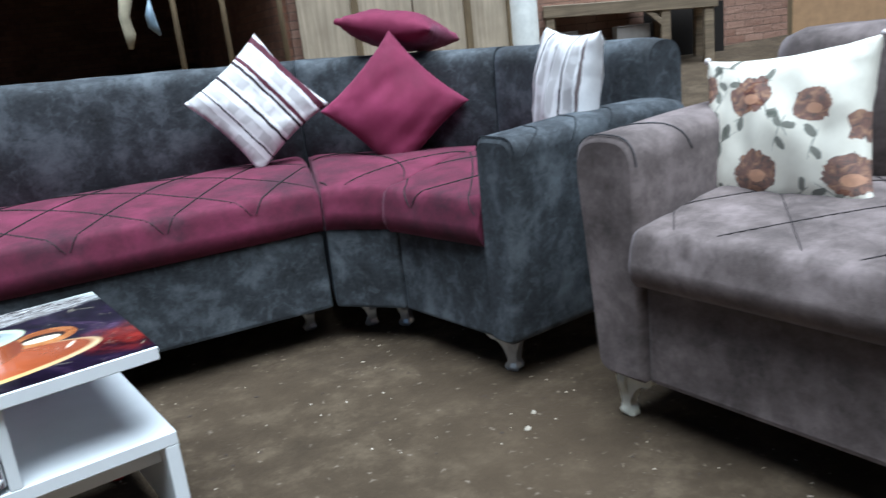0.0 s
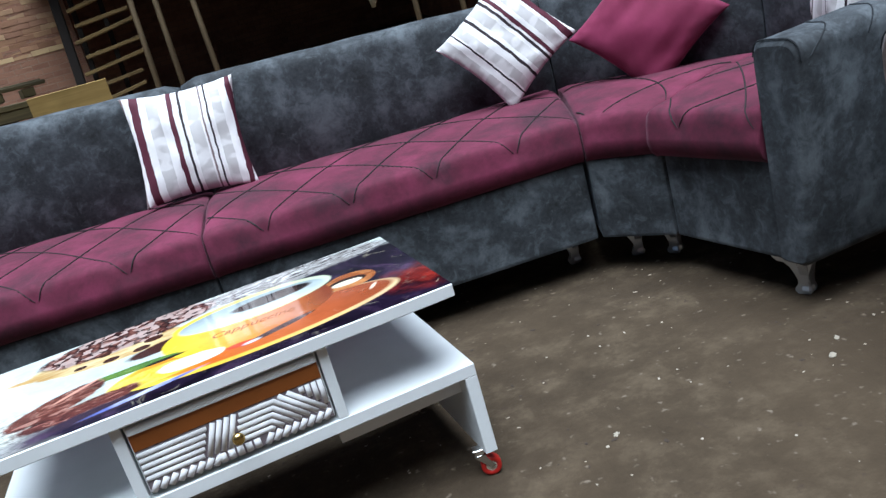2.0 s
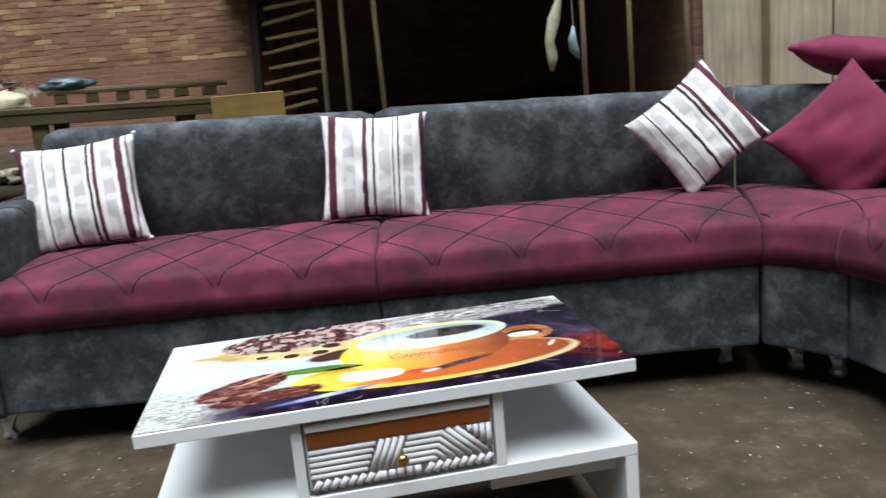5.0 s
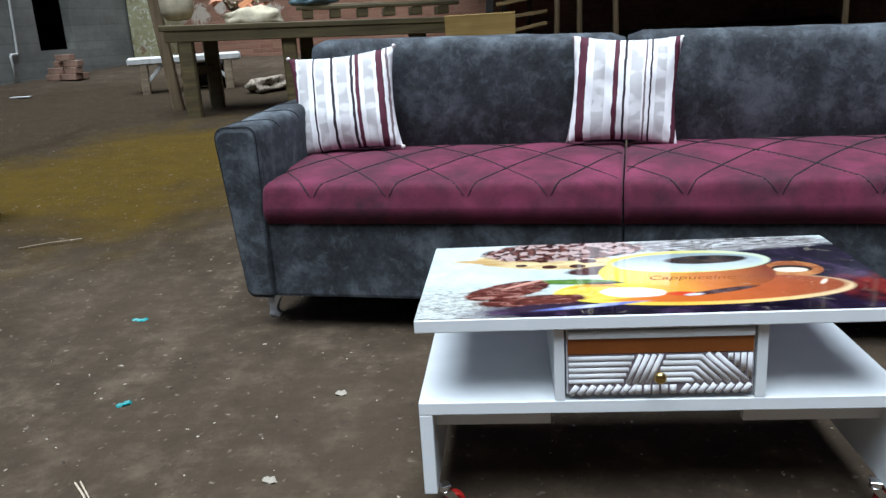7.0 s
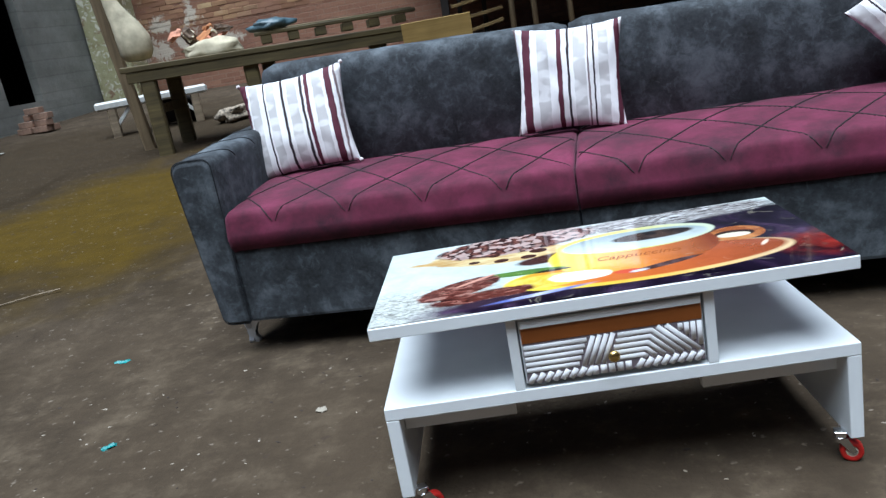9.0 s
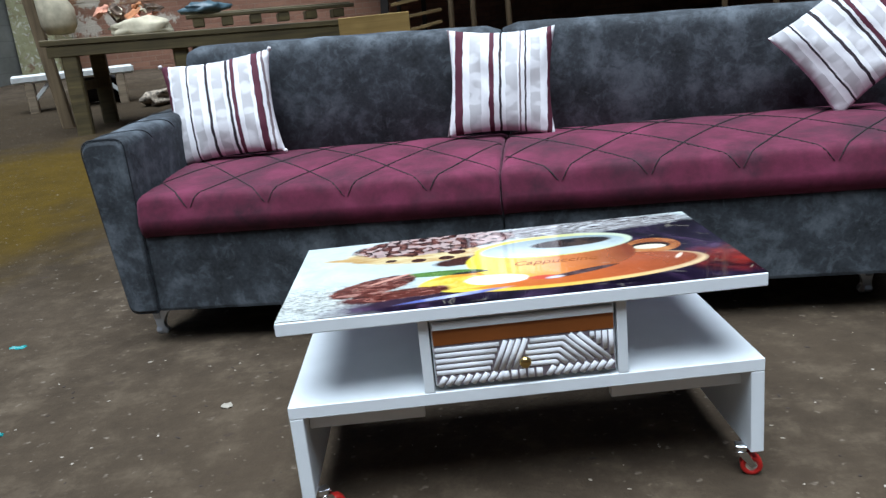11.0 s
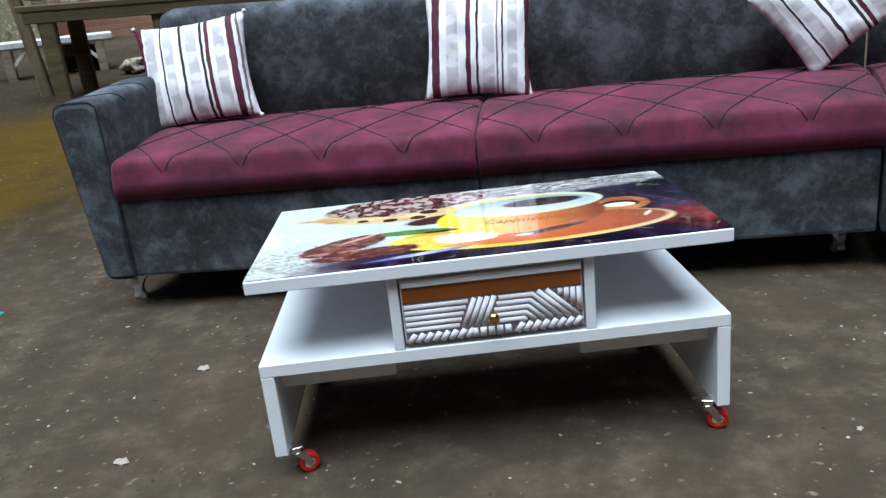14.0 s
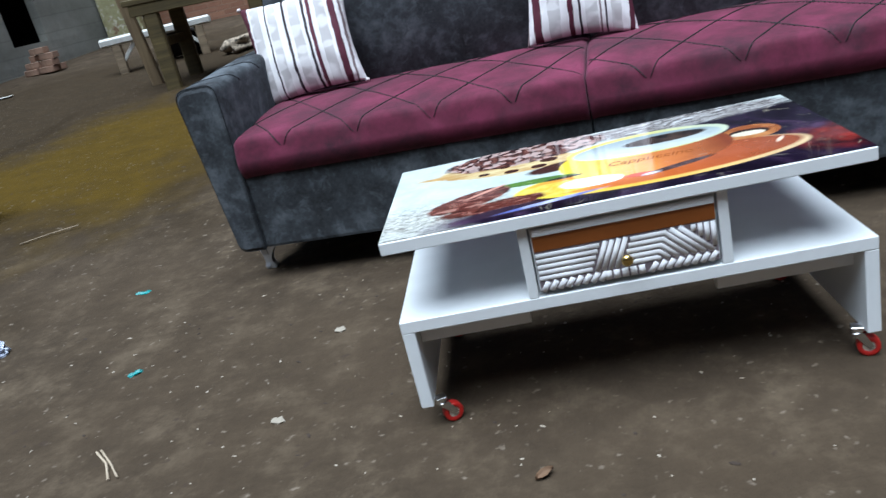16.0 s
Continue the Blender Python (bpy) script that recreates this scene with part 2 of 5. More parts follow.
def whitewash_material():
    """Brick under flaking yellowish limewash."""
    m = Nodes("flaking_whitewash", 0.92)
    c = m.ramp(m.noise(2.2, 5, 0.7), [(0.35, rgb(150, 144, 104)), (0.6, rgb(184, 180, 140)), (0.8, rgb(206, 202, 176))])
    c = m.mix(m.ramp(m.noise(11, 5, 0.7, distort=0.8), [(0.55, (0, 0, 0)), (0.6, (0.9, 0.9, 0.9))]), c, rgb(226, 224, 206))
    c = m.mix(m.ramp(m.noise(5, 5, 0.72, distort=0.6), [(0.33, (0.85, 0.85, 0.85)), (0.42, (0, 0, 0))]), c, rgb(134, 98, 76))
    m.color(c)
    m.bump(m.noise(14, 5, 0.7), 0.5, 0.03)
    return m.mat


PLASTER = plaster_material()
WHITEWASH = whitewash_material()


# ---- building helpers ----
def part(name, bm, material, parent=None, label="", smooth=False):
    mesh = bpy.data.meshes.new(name)
    bmesh.ops.recalc_face_normals(bm, faces=bm.faces)
    bm.to_mesh(mesh)
    bm.free()
    if smooth:
        mesh.polygons.foreach_set("use_smooth", [len(p.vertices) <= 4 for p in mesh.polygons])
    mesh.materials.append(material)
    ob = new(name, mesh)
    ob.parent = parent
    if label:
        tagged(ob, label)
    return ob


def thing(name, m, label, category, group="", kind=""):
    ob = new(name)
    ob.empty_display_size = 0.1
    ob.matrix_world = m
    return tagged(ob, label, category, group, kind)


def bevelled(bm, width, segments=2):
    if width:
        bmesh.ops.bevel(bm, geom=bm.edges[:], offset=width, segments=segments, profile=0.6, affect="EDGES", clamp_overlap=True)
    return bm


def box(x0, x1, y0, y1, z0, z1, bevel=0.0, segments=2, bm=None):
    out = bmesh.new()
    bmesh.ops.create_cube(out, size=1)
    for v in out.verts:
        v.co = ((x0 + x1) / 2 + v.co.x * (x1 - x0), (y0 + y1) / 2 + v.co.y * (y1 - y0), (z0 + z1) / 2 + v.co.z * (z1 - z0))
    bevelled(out, bevel, segments)
    return merged(bm, out)


def merged(bm, out):
    if bm is None:
        return out
    mesh = bpy.data.meshes.new("tmp")
    out.to_mesh(mesh)
    out.free()
    bm.from_mesh(mesh)
    bpy.data.meshes.remove(mesh)
    return bm


def prism(points, z0, z1, bevel=0.0, segments=2, bm=None):
    """A solid with the outline points (x, y), from z0 to z1."""
    out = bmesh.new()
    low = [out.verts.new((x, y, z0)) for x, y in points]
    top = [out.verts.new((x, y, z1)) for x, y in points]
    out.faces.new(low[::-1])
    out.faces.new(top)
    for k in range(len(points)):
        j = (k + 1) % len(points)
        out.faces.new((low[k], low[j], top[j], top[k]))
    bevelled(out, bevel, segments)
    return merged(bm, out)


def loft(rings, bm=None, closed_ends=True):
    """A skin over rings of equally many points."""
    out = bmesh.new()
    made = [[out.verts.new(p) for p in ring] for ring in rings]
    n = len(rings[0])
    for a, b in zip(made, made[1:]):
        for k in range(n):
            out.faces.new((a[k], a[(k + 1) % n], b[(k + 1) % n], b[k]))
    if closed_ends:
        out.faces.new(made[0][::-1])
        out.faces.new(made[-1])
    return merged(bm, out)


def tube(points, r, sides=6, bm=None):
    """A round bar along points."""
    pts = [Vector(p) for p in points]
    rings = []
    for k, p in enumerate(pts):
        way = (pts[min(k + 1, len(pts) - 1)] - pts[max(k - 1, 0)]).normalized()
        side = way.orthogonal().normalized() if k == 0 else (side - way * side.dot(way)).normalized()
        up = way.cross(side)
        rr = r[k] if isinstance(r, (list, tuple)) else r
        rings.append([p + rr * (math.cos(a) * side + math.sin(a) * up) for a in (2 * math.pi * q / sides for q in range(sides))])
    return loft(rings, bm)


def rounded(points, r, steps=5):
    """An outline (list of 2D points) with its corners rounded by r (one radius, or one a corner)."""
    out, n = [], len(points)
    for k in range(n):
        p, a, b = (Vector(points[j % n]) for j in (k, k - 1, k + 1))
        rr = r[k] if isinstance(r, (list, tuple)) else r
        if rr <= 0:
            out.append(tuple(p))
            continue
        da, db = (a - p), (b - p)
        rr = min(rr, da.length * 0.49, db.length * 0.49)
        s, e = p + da.normalized() * rr, p + db.normalized() * rr
        for q in range(steps + 1):
            f = q / steps
            out.append(tuple((1 - f) ** 2 * s + 2 * f * (1 - f) * p + f * f * e))
    return out


# ---- ground and surroundings ----
EYE0 = Vector((-0.1, -1.35))


def rise(x, y):
    r = (Vector((x, y)) - EYE0).length
    far = min(max(0.0, r - 2.95), 16.0)
    return 0.07 * far * (1 if y > -1 else max(0.0, 1 + (y + 1) / 3)) + 0.006 * noise.noise((x * 1.3, y * 1.3, 0)) * min(1, max(0, r - 2.6))


def at(az, d):
    """The plan's point at a bearing (degrees from +y, clockwise) and distance."""
    return EYE0.x + d * math.sin(radians(az)), EYE0.y + d * math.cos(radians(az))


def build_ground():
    bm = bmesh.new()
    bands = [-120, -60, -30, -16] + [-12 + 0.5 * k for k in range(61)] + [22, 30, 60, 120]
    grid = [[bm.verts.new((x, y, rise(x, y))) for x in bands] for y in bands]
    for a, b in zip(grid, grid[1:]):
        for k in range(len(bands) - 1):
            bm.faces.new((a[k], a[k + 1], b[k + 1], b[k]))
    ob = part("ground", bm, EARTH, smooth=True)
    tagged(ob, "packed brown earth yard floor with mossy stains and specks", "ground", kind="structure")


build_ground()


def wall_run(name, a, b, z0, z1, thick, material, label, holes=()):
    """A wall from a to b, with holes (from, to, bottom, top) along it."""
    a, b = Vector(a), Vector(b)
    length = (b - a).length
    root_m = Matrix.Translation((a.x, a.y, 0)) @ Matrix.Rotation(math.atan2(b.y - a.y, b.x - a.x), 4, "Z")
    bm, at_x = bmesh.new(), 0.0
    for f, t, lo, hi in sorted(holes):
        box(at_x, f, 0, thick, z0, z1, bm=bm)
        if lo > z0:
            box(f, t, 0, thick, z0, lo, bm=bm)
        if hi < z1:
            box(f, t, 0, thick, hi, z1, bm=bm)
        at_x = t
    box(at_x, length, 0, thick, z0, z1, bm=bm)
    ob = part(name, bm, material)
    ob.matrix_world = root_m
    tagged(ob, label, "wall", kind="structure")
    return ob

# left: grey plastered wall with a dark opening; back: brick wall; then a bay shaded by an added, unseen roof; right:
# plank and brick walls
WEST_A, WEST_B = Vector((-7.59, 4.2)), Vector((-5.74, 11.1))
WEST_WAY = (WEST_B - WEST_A).normalized()
WEST_OUT = Vector((-WEST_WAY.y, WEST_WAY.x))


def west(along, out=0.0):
    """The plan's point so far along the west wall, and behind its face."""
    return tuple(WEST_A + WEST_WAY * along + WEST_OUT * out)


wall_run("wall_west_low", (-7.59, -5.5), (-7.59, 4.2), -0.2, 1.8, 0.3, PLASTER, "low plastered yard wall")
wall_run("wall_west", WEST_A, WEST_B, -0.2, 4.2, 0.14, PLASTER, "grey plastered yard wall with a dark narrow doorway opening", holes=[(4.79, 5.39, 0.985, 2.9)])
# Near-black shell added behind the opening, standing in for its shade and hiding sky.
wall_run("wall_west_room", west(3.4, 1.9), west(7.0, 1.9), -0.2, 4.2, 0.2, DARK, "near-black back wall added to keep the opening dark")
wall_run("wall_west_room_side", west(3.4, 1.9), west(3.4, 0.145), -0.2, 4.2, 0.2, DARK, "near-black side wall added to keep the opening dark")
wall_run("wall_room_north", west(7.0, 0.145), west(7.0, 1.9), -0.2, 4.2, 0.2, DARK, "near-black end wall added to keep the opening dark")
tagged(part("unseen_room_roof", prism([west(3.2, 0.15), west(7.2, 0.15), west(7.2, 2.1), west(3.2, 2.1)], 4.21, 4.3), DARK), "unseen near-black roof added to keep the opening dark", "roof", kind="structure")
wall_run("wall_north", (-6.2, 11.1), (-0.55, 11.1), -0.2, 4.2, 0.3, BRICKWORK, "weathered reddish brick yard wall with stains")
wall_run("wall_bay_back", (-1.2, 12.2), (5.2, 12.2), -0.2, 4.0, 0.3, BAY_BRICK, "dark-blotched brown brick wall at the back of a shed bay")
wall_run("wall_bay_side", (3.35, 5.3), (4.9, 12.2), -0.2, 4.0, -0.2, BAY_BRICK, "dark-blotched brown brick side wall of a shed bay")
wall_run("wall_east", (3.35, 5.2), (9.6, 3.0), -0.2, 4.0, 0.25, BROWN_BRICK, "brown brick wall behind the workbench")
wall_run("wall_east_far", (9.6, 3.0), (9.6, -7.0), -0.2, 4.0, 0.3, BROWN_BRICK, "plain brick yard wall")
# Unseen wall behind the camera; height and dark brick cut low sky and bounce.
wall_run("unseen_wall_south", (9.6, -5.5), (-7.59, -5.5), -0.2, 4.6, 0.3, BROWN_BRICK, "unseen dark brick wall, added to cut bounce light and low sky")
# Unseen roof, added over the bay to block the light from above.
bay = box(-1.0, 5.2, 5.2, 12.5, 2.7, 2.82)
tagged(part("bay_shade_roof", bay, DARK), "unseen dark flat roof added to shade the bay", "roof", kind="structure")


def build_cushion_mesh(w, h, thick, seed, n=30):
    """A stuffed square cushion in its x-z plane, with pulled corners and soft dents."""
    bm = bmesh.new()
    rings = []
    for side in (-1, 1):
        rows = []
        for j in range(n + 1):
            row = []
            for i in range(n + 1):
                s, t = -1 + 2 * i / n, -1 + 2 * j / n
                s, t = math.sin(s * math.pi / 2 * 0.98) / math.sin(math.pi / 2 * 0.98), math.sin(t * math.pi / 2 * 0.98) / math.sin(math.pi / 2 * 0.98)
                x = s * w / 2 * (1 - 0.10 * (1 - t * t))
                z = t * h / 2 * (1 - 0.10 * (1 - s * s))
                full = max(0.0, (1 - s * s) * (1 - t * t)) ** 0.42
                dent = noise.noise((x * 9 + seed, z * 9, side * 3 + seed)) * 0.012 * full
                dent += 0.010 * full * noise.noise((x * 22 + seed, z * 6, side))
                rim = max(abs(s), abs(t))
                dent += 0.016 * max(0.0, rim - 0.5) * noise.noise((x * 48 + seed, z * 48, side * 2 + seed))
                dent += 0.008 * full * noise.noise(((x + z) * 13 + seed, (x - z) * 4, side * 5))
                row.append((x, side * (thick / 2 * full + dent * (full > 0)), z))
            rows.append(row)
        rings.append(rows)
    verts = {}

    def vert(p, side, i, j):
        edge = i in (0, n) or j in (0, n)
        key = (i, j) if edge else (side, i, j)
        if key not in verts:
            verts[key] = bm.verts.new((p[0], 0 if edge else p[1], p[2]))
        return verts[key]

    for side, rows in enumerate(rings):
        for j in range(n):
            for i in range(n):
                bm.faces.new([vert(rows[q][p], side, p, q) for p, q in ((i, j), (i + 1, j), (i + 1, j + 1), (i, j + 1))])
    return bm


def stripe_material(name, bands, ground=(0.82, 0.81, 0.82, 1), grey=(0.33, 0.31, 0.31, 1)):
    """White cloth with coloured bands across x (as parts of the width, -1 to 1), and faint grey squares."""
    m = Nodes(name, 0.8)
    s = m.xyz()
    x = m.math("ADD", m.math("MULTIPLY", s[0], 1 / 0.2), m.math("MULTIPLY", m.math("SUBTRACT", m.noise(24, 3), 0.5), 0.05))
    col = m.mix(m.ramp(m.noise(90, 3), [(0.4, (0, 0, 0)), (0.8, (0.25, 0.25, 0.25))]), ground, (0.6, 0.58, 0.6, 1))
    blocks = m.noise(1.0, 1.0, 0.3, stretch=(14, 4, 30))
    for lo, hi, c in bands:
        inside = m.math("MULTIPLY", m.math("GREATER_THAN", x, lo), m.math("LESS_THAN", x, hi))
        if c == "grey":
            inside = m.math("MULTIPLY", inside, m.ramp(blocks, [(0.40, (0.22, 0.22, 0.22)), (0.50, (0.6, 0.6, 0.6))]))
            c = grey
        col = m.mix(inside, col, c)
    m.color(col)
    m.bump(m.noise(260, 2), 0.25, 0.002)
    return m.mat


PLUM, INK = rgb(78, 24, 44), rgb(40, 28, 36)
TAUPE_INK = rgb(120, 104, 106)
STRIPES = stripe_material("striped_cotton", [
    (-1.02, -0.84, PLUM), (-0.80, -0.62, "grey"), (-0.52, -0.49, INK), (-0.46, -0.30, "grey"), (-0.18, -0.13, INK), (-0.06, 0.12, "grey"),
    (0.18, 0.23, INK), (0.27, 0.34, PLUM), (0.42, 0.60, "grey"), (0.66, 0.78, PLUM), (0.84, 0.88, TAUPE_INK)])
STRIPES_B = stripe_material("striped_cotton_reversed", [
    (-0.93, -0.88, TAUPE_INK), (-0.78, -0.64, PLUM), (-0.52, -0.32, "grey"), (-0.18, -0.10, PLUM), (-0.01, 0.03, INK), (0.10, 0.30, "grey"), (0.33, 0.36, TAUPE_INK),
    (0.42, 0.45, INK), (0.52, 0.68, "grey"), (0.80, 0.88, PLUM)])


def cushion(m, w, h, thick, material, label, seed, poms=None, name="throw_pillow"):
    root = thing(name, m, label, "pillow", "throw pillows")
    part("cover", build_cushion_mesh(w, h, thick, seed), material, root, smooth=True)
    if poms:
        for sx in (-1, 1):
            for sz in (-1, 1):
                bm = bmesh.new()
                bmesh.ops.create_icosphere(bm, subdivisions=2, radius=0.008, matrix=Matrix.Translation((sx * w / 2 * 1.0, 0, sz * h / 2 * 1.0)))
                part("corner_pompom", bm, poms, root, smooth=True)
    return root


# ---- sectional sofa ----
SOFA = Matrix.Translation((-1.065, 1.084, 0)) @ Matrix.Rotation(math.atan2(-0.155, 0.9878), 4, "Z")
SEAT_LOW, SEAT_TOP, BASE_LOW = 0.372, 0.515, 0.12


def cushion_section(v0, v1, z0, z1, front_r=0.036):
    """The profile (depth, height) of a seat cushion, from its rear foot round the front to its rear top."""
    pts = [(v1, z0), (v0 + 0.02, z0), (v0, z0 + 0.02)]
    pts += [(v0 - 0.008, z0 + 0.05)]
    for q in range(7):
        a = math.pi - q / 6 * math.pi / 2
        pts.append((v0 + front_r + front_r * math.cos(a), z1 - front_r - 0.012 + front_r * math.sin(a)))
    for q in range(1, 13):
        f = q / 12
        pts.append((v0 + front_r + (v1 - v0 - front_r) * f, z1 - 0.012 + 0.03 * math.sin(f * math.pi * 0.8)))
    return pts


def quilted_cushion(root, corner_a, corner_b, rear_a, rear_b, seed, pitch=0.25, mat=None, thread=None, z0=None, z1=None, reach=0.68, first=0.171, skew=0.14, over_front=True):
    """A seat cushion over the plan quad corner_a-corner_b (front) to rear_a-rear_b, with diagonal stitched seams over top and front."""
    z0, z1 = z0 or SEAT_LOW, z1 or SEAT_TOP
    a, b, ra, rb = (Vector(p) for p in (corner_a, corner_b, rear_a, rear_b))
    width, depth = (b - a).length, ((ra - a).length + (rb - b).length) / 2
    prof = cushion_section(0.0, depth, z0, z1)
    # finer profile by arc length
    arc = [0.0]
    for p, q in zip(prof, prof[1:]):
        arc.append(arc[-1] + math.hypot(q[0] - p[0], q[1] - p[1]))
    start = arc[3]
    steps = [start + (arc[-1] - start) * k / 70 for k in range(71)]

    def on_profile(s):
        for k in range(len(arc) - 1):
            if s <= arc[k + 1] + 1e-9:
                f = (s - arc[k]) / max(1e-9, arc[k + 1] - arc[k])
                return prof[k][0] + f * (prof[k + 1][0] - prof[k][0]), prof[k][1] + f * (prof[k + 1][1] - prof[k][1])
        return prof[-1]

    cols = max(12, int(width / 0.013))
    lean = reach
    vee = start + 0.034  # the seams meet in points part way down the front

    def seam(u, s):
        d = 9.0
        for sign in (-1, 1):
            ph = (u + (s - vee) * (skew + sign * lean) - first) / pitch
            d = min(d, abs(ph - round(ph)) * pitch)
        return d

    def place(fu, s):
        v, z = on_profile(s)
        u = fu * width
        edge = min(u, width - u)
        z -= 0.011 * max(0, 1 - edge / 0.022) ** 2 * (1 if s > start + 0.05 else 0.3)
        puff = 1 - math.exp(-seam(u, s) / 0.018)
        if s < vee:
            puff = 1 - (1 - puff) * max(0.0, 1 - (vee - s) / 0.02)
        out = (0.007 if s > start + 0.07 else 0.005) * puff * (1 - 0.75 * min(1.0, max(0.0, (s - start - 0.42) / 0.2))) + 0.003 * noise.noise((u * 5 + seed, s * 5, seed))
        vv = v - (out if s < start + 0.10 else 0)
        zz = z + (out if s >= start + 0.06 else 0)
        f = vv / depth
        p = (a + (b - a) * fu) * (1 - f) + (ra + (rb - ra) * fu) * f
        return Vector((p.x, p.y, zz))

    bm = bmesh.new()
    grid = []
    for s in [arc[0], arc[1], arc[2]] + steps:
        grid.append([bm.verts.new(place(i / cols, s)) for i in range(cols + 1)])
    for r0, r1 in zip(grid, grid[1:]):
        for i in range(cols):
            bm.faces.new((r0[i], r0[i + 1], r1[i + 1], r1[i]))
    bm.faces.new([row[0] for row in grid])
    bm.faces.new([row[-1] for row in reversed(grid)])
    bm.faces.new(grid[0][::-1] + grid[-1])
    cush = part("seat_cushion", bm, mat or WINE, root, "burgundy suede cushion with diamond stitching" if mat is None else "", smooth=True)
    # the stitched seams
    front_way = (Vector((*a, 0)) + Vector((*b, 0)) - Vector((*ra, 0)) - Vector((*rb, 0))).normalized()
    lines, thick = bmesh.new(), 0.0026 if mat is None else 0.0013
    for sign in (-1, 1):
        for k in range(-10, 18):
            run = []
            for s in steps:
                u = (k * pitch + first) - (s - vee) * (skew + sign * lean)
                if 0.004 < u < width - 0.004 and s >= (vee if over_front else start + 0.10):
                    run.append(place(u / width, s) + front_way * (0.002 if s < start + 0.09 else 0.0) + Vector((0, 0, 0.002 if s > start + 0.06 else 0)))
                elif run:
                    break
            if len(run) > 3:
                tube(run, [min(thick, 0.0011 + 0.011 * q / len(run)) for q in range(len(run))], 5, bm=lines)
    part("stitched_seam", lines, thread or THREAD, cush, "dark stitched seams")
    return cush


def foot(root, x, y, turn, mat=None, h=0.12):
    """A moulded sofa foot: a corner bracket with a scrolled leg on a round pad."""
    mat = mat or SILVER
    prof = [(-0.018, h), (0.105, h), (0.102, h - 0.022), (0.082, h - 0.034), (0.062, h - 0.03), (0.046, h - 0.048), (0.03, h - 0.06), (0.02, h - 0.078), (0.02, 0.026),
            (0.034, 0.02), (0.038, 0.008), (0.03, 0.0), (-0.012, 0.0), (-0.02, 0.01), (-0.012, 0.028), (-0.006, h - 0.085), (-0.016, h - 0.06), (-0.03, h - 0.03)]
    bm = bmesh.new()
    for angle in (0, 90):
        out = bmesh.new()
        f = [out.verts.new((px, -0.014, pz)) for px, pz in prof]
        g = [out.verts.new((px, 0.014, pz)) for px, pz in prof]
        out.faces.new(f)
        out.faces.new(g[::-1])
        for k in range(len(prof)):
            j = (k + 1) % len(prof)
            out.faces.new((f[k], g[k], g[j], f[j]))
        bmesh.ops.bevel(out, geom=out.edges[:], offset=0.003, segments=1, affect="EDGES", clamp_overlap=True)
        bmesh.ops.transform(out, matrix=Matrix.Rotation(radians(angle), 4, "Z"), verts=out.verts)
        merged(bm, out)
    bmesh.ops.transform(bm, matrix=Matrix.Translation((x, y, 0)) @ Matrix.Rotation(radians(turn), 4, "Z") @ Matrix.Diagonal((0.8, 0.8, 1, 1)), verts=bm.verts)
    return part("foot", bm, mat, root, "clear silver moulded foot" if mat is SILVER else "cream moulded foot")


def arm_block(root, front, back, inner, outer_top, outer_low, z_low, z_front, z_back, mat, seam_mat, name="armrest", seams=3, crown=0.05, pipe=0.002, pipe_low=0.0):
    """An armrest along v from front to back; u grows to the inner side when flip is 1. Tapers to the floor on its outer side, with a rounded top."""
    rings = []
    for q in range(13):
        f = q / 12
        v = front + (back - front) * f
        top = z_front + (z_back - z_front) * f + 0.01 * math.sin(f * math.pi)
        out = [(inner, z_low), (inner, top), (outer_top, top), (outer_low, z_low)]
        ring = rounded(out, [0.006, crown * 0.75, crown, 0.03], 5)
        shrink = 0.012 if q in (0, 12) else 0.0
        cx, cz = (inner + outer_top) / 2, (top + z_low) / 2
        rings.append([((cx + (x - cx) * (1 - shrink / 0.1)), v, cz + (z - cz) * (1 - shrink / 0.3)) for x, z in ring])
    rings[1] = [(x, front + 0.012, z) for x, _, z in rings[1]]
    bm = loft(rings)
    arm = part(name, bm, mat, root, smooth=True)
    # piping round the front face and slanting seams over the top
    pip = bmesh.new()
    edge = [(x, front + 0.008, z) for x, _, z in rings[1] if z > pipe_low]
    tube(edge + ([] if pipe_low else [edge[0]]), pipe, 5, bm=pip)
    ring = rings[1]
    n = len(ring)
    for k in range(seams):
        v0 = front + 0.10 + k * (back - front) * 0.2
        run = []
        for i in range(1, n - 3):
            f = i / n
            v = v0 + 0.16 * (1 - f * 1.7)
            r = min(11.999, max(0, (v - front) / (back - front) * 12))
            j = int(r)
            p, q = Vector(rings[j][i]), Vector(rings[j + 1][i])
            p = p.lerp(q, r - j)
            if p.z > z_front - 0.13:
                run.append(p + Vector((0, 0, 0.001)))
        tube(run, 0.0018, 5, bm=pip)
    part("piping", pip, seam_mat, arm, "dark piping")
    return arm


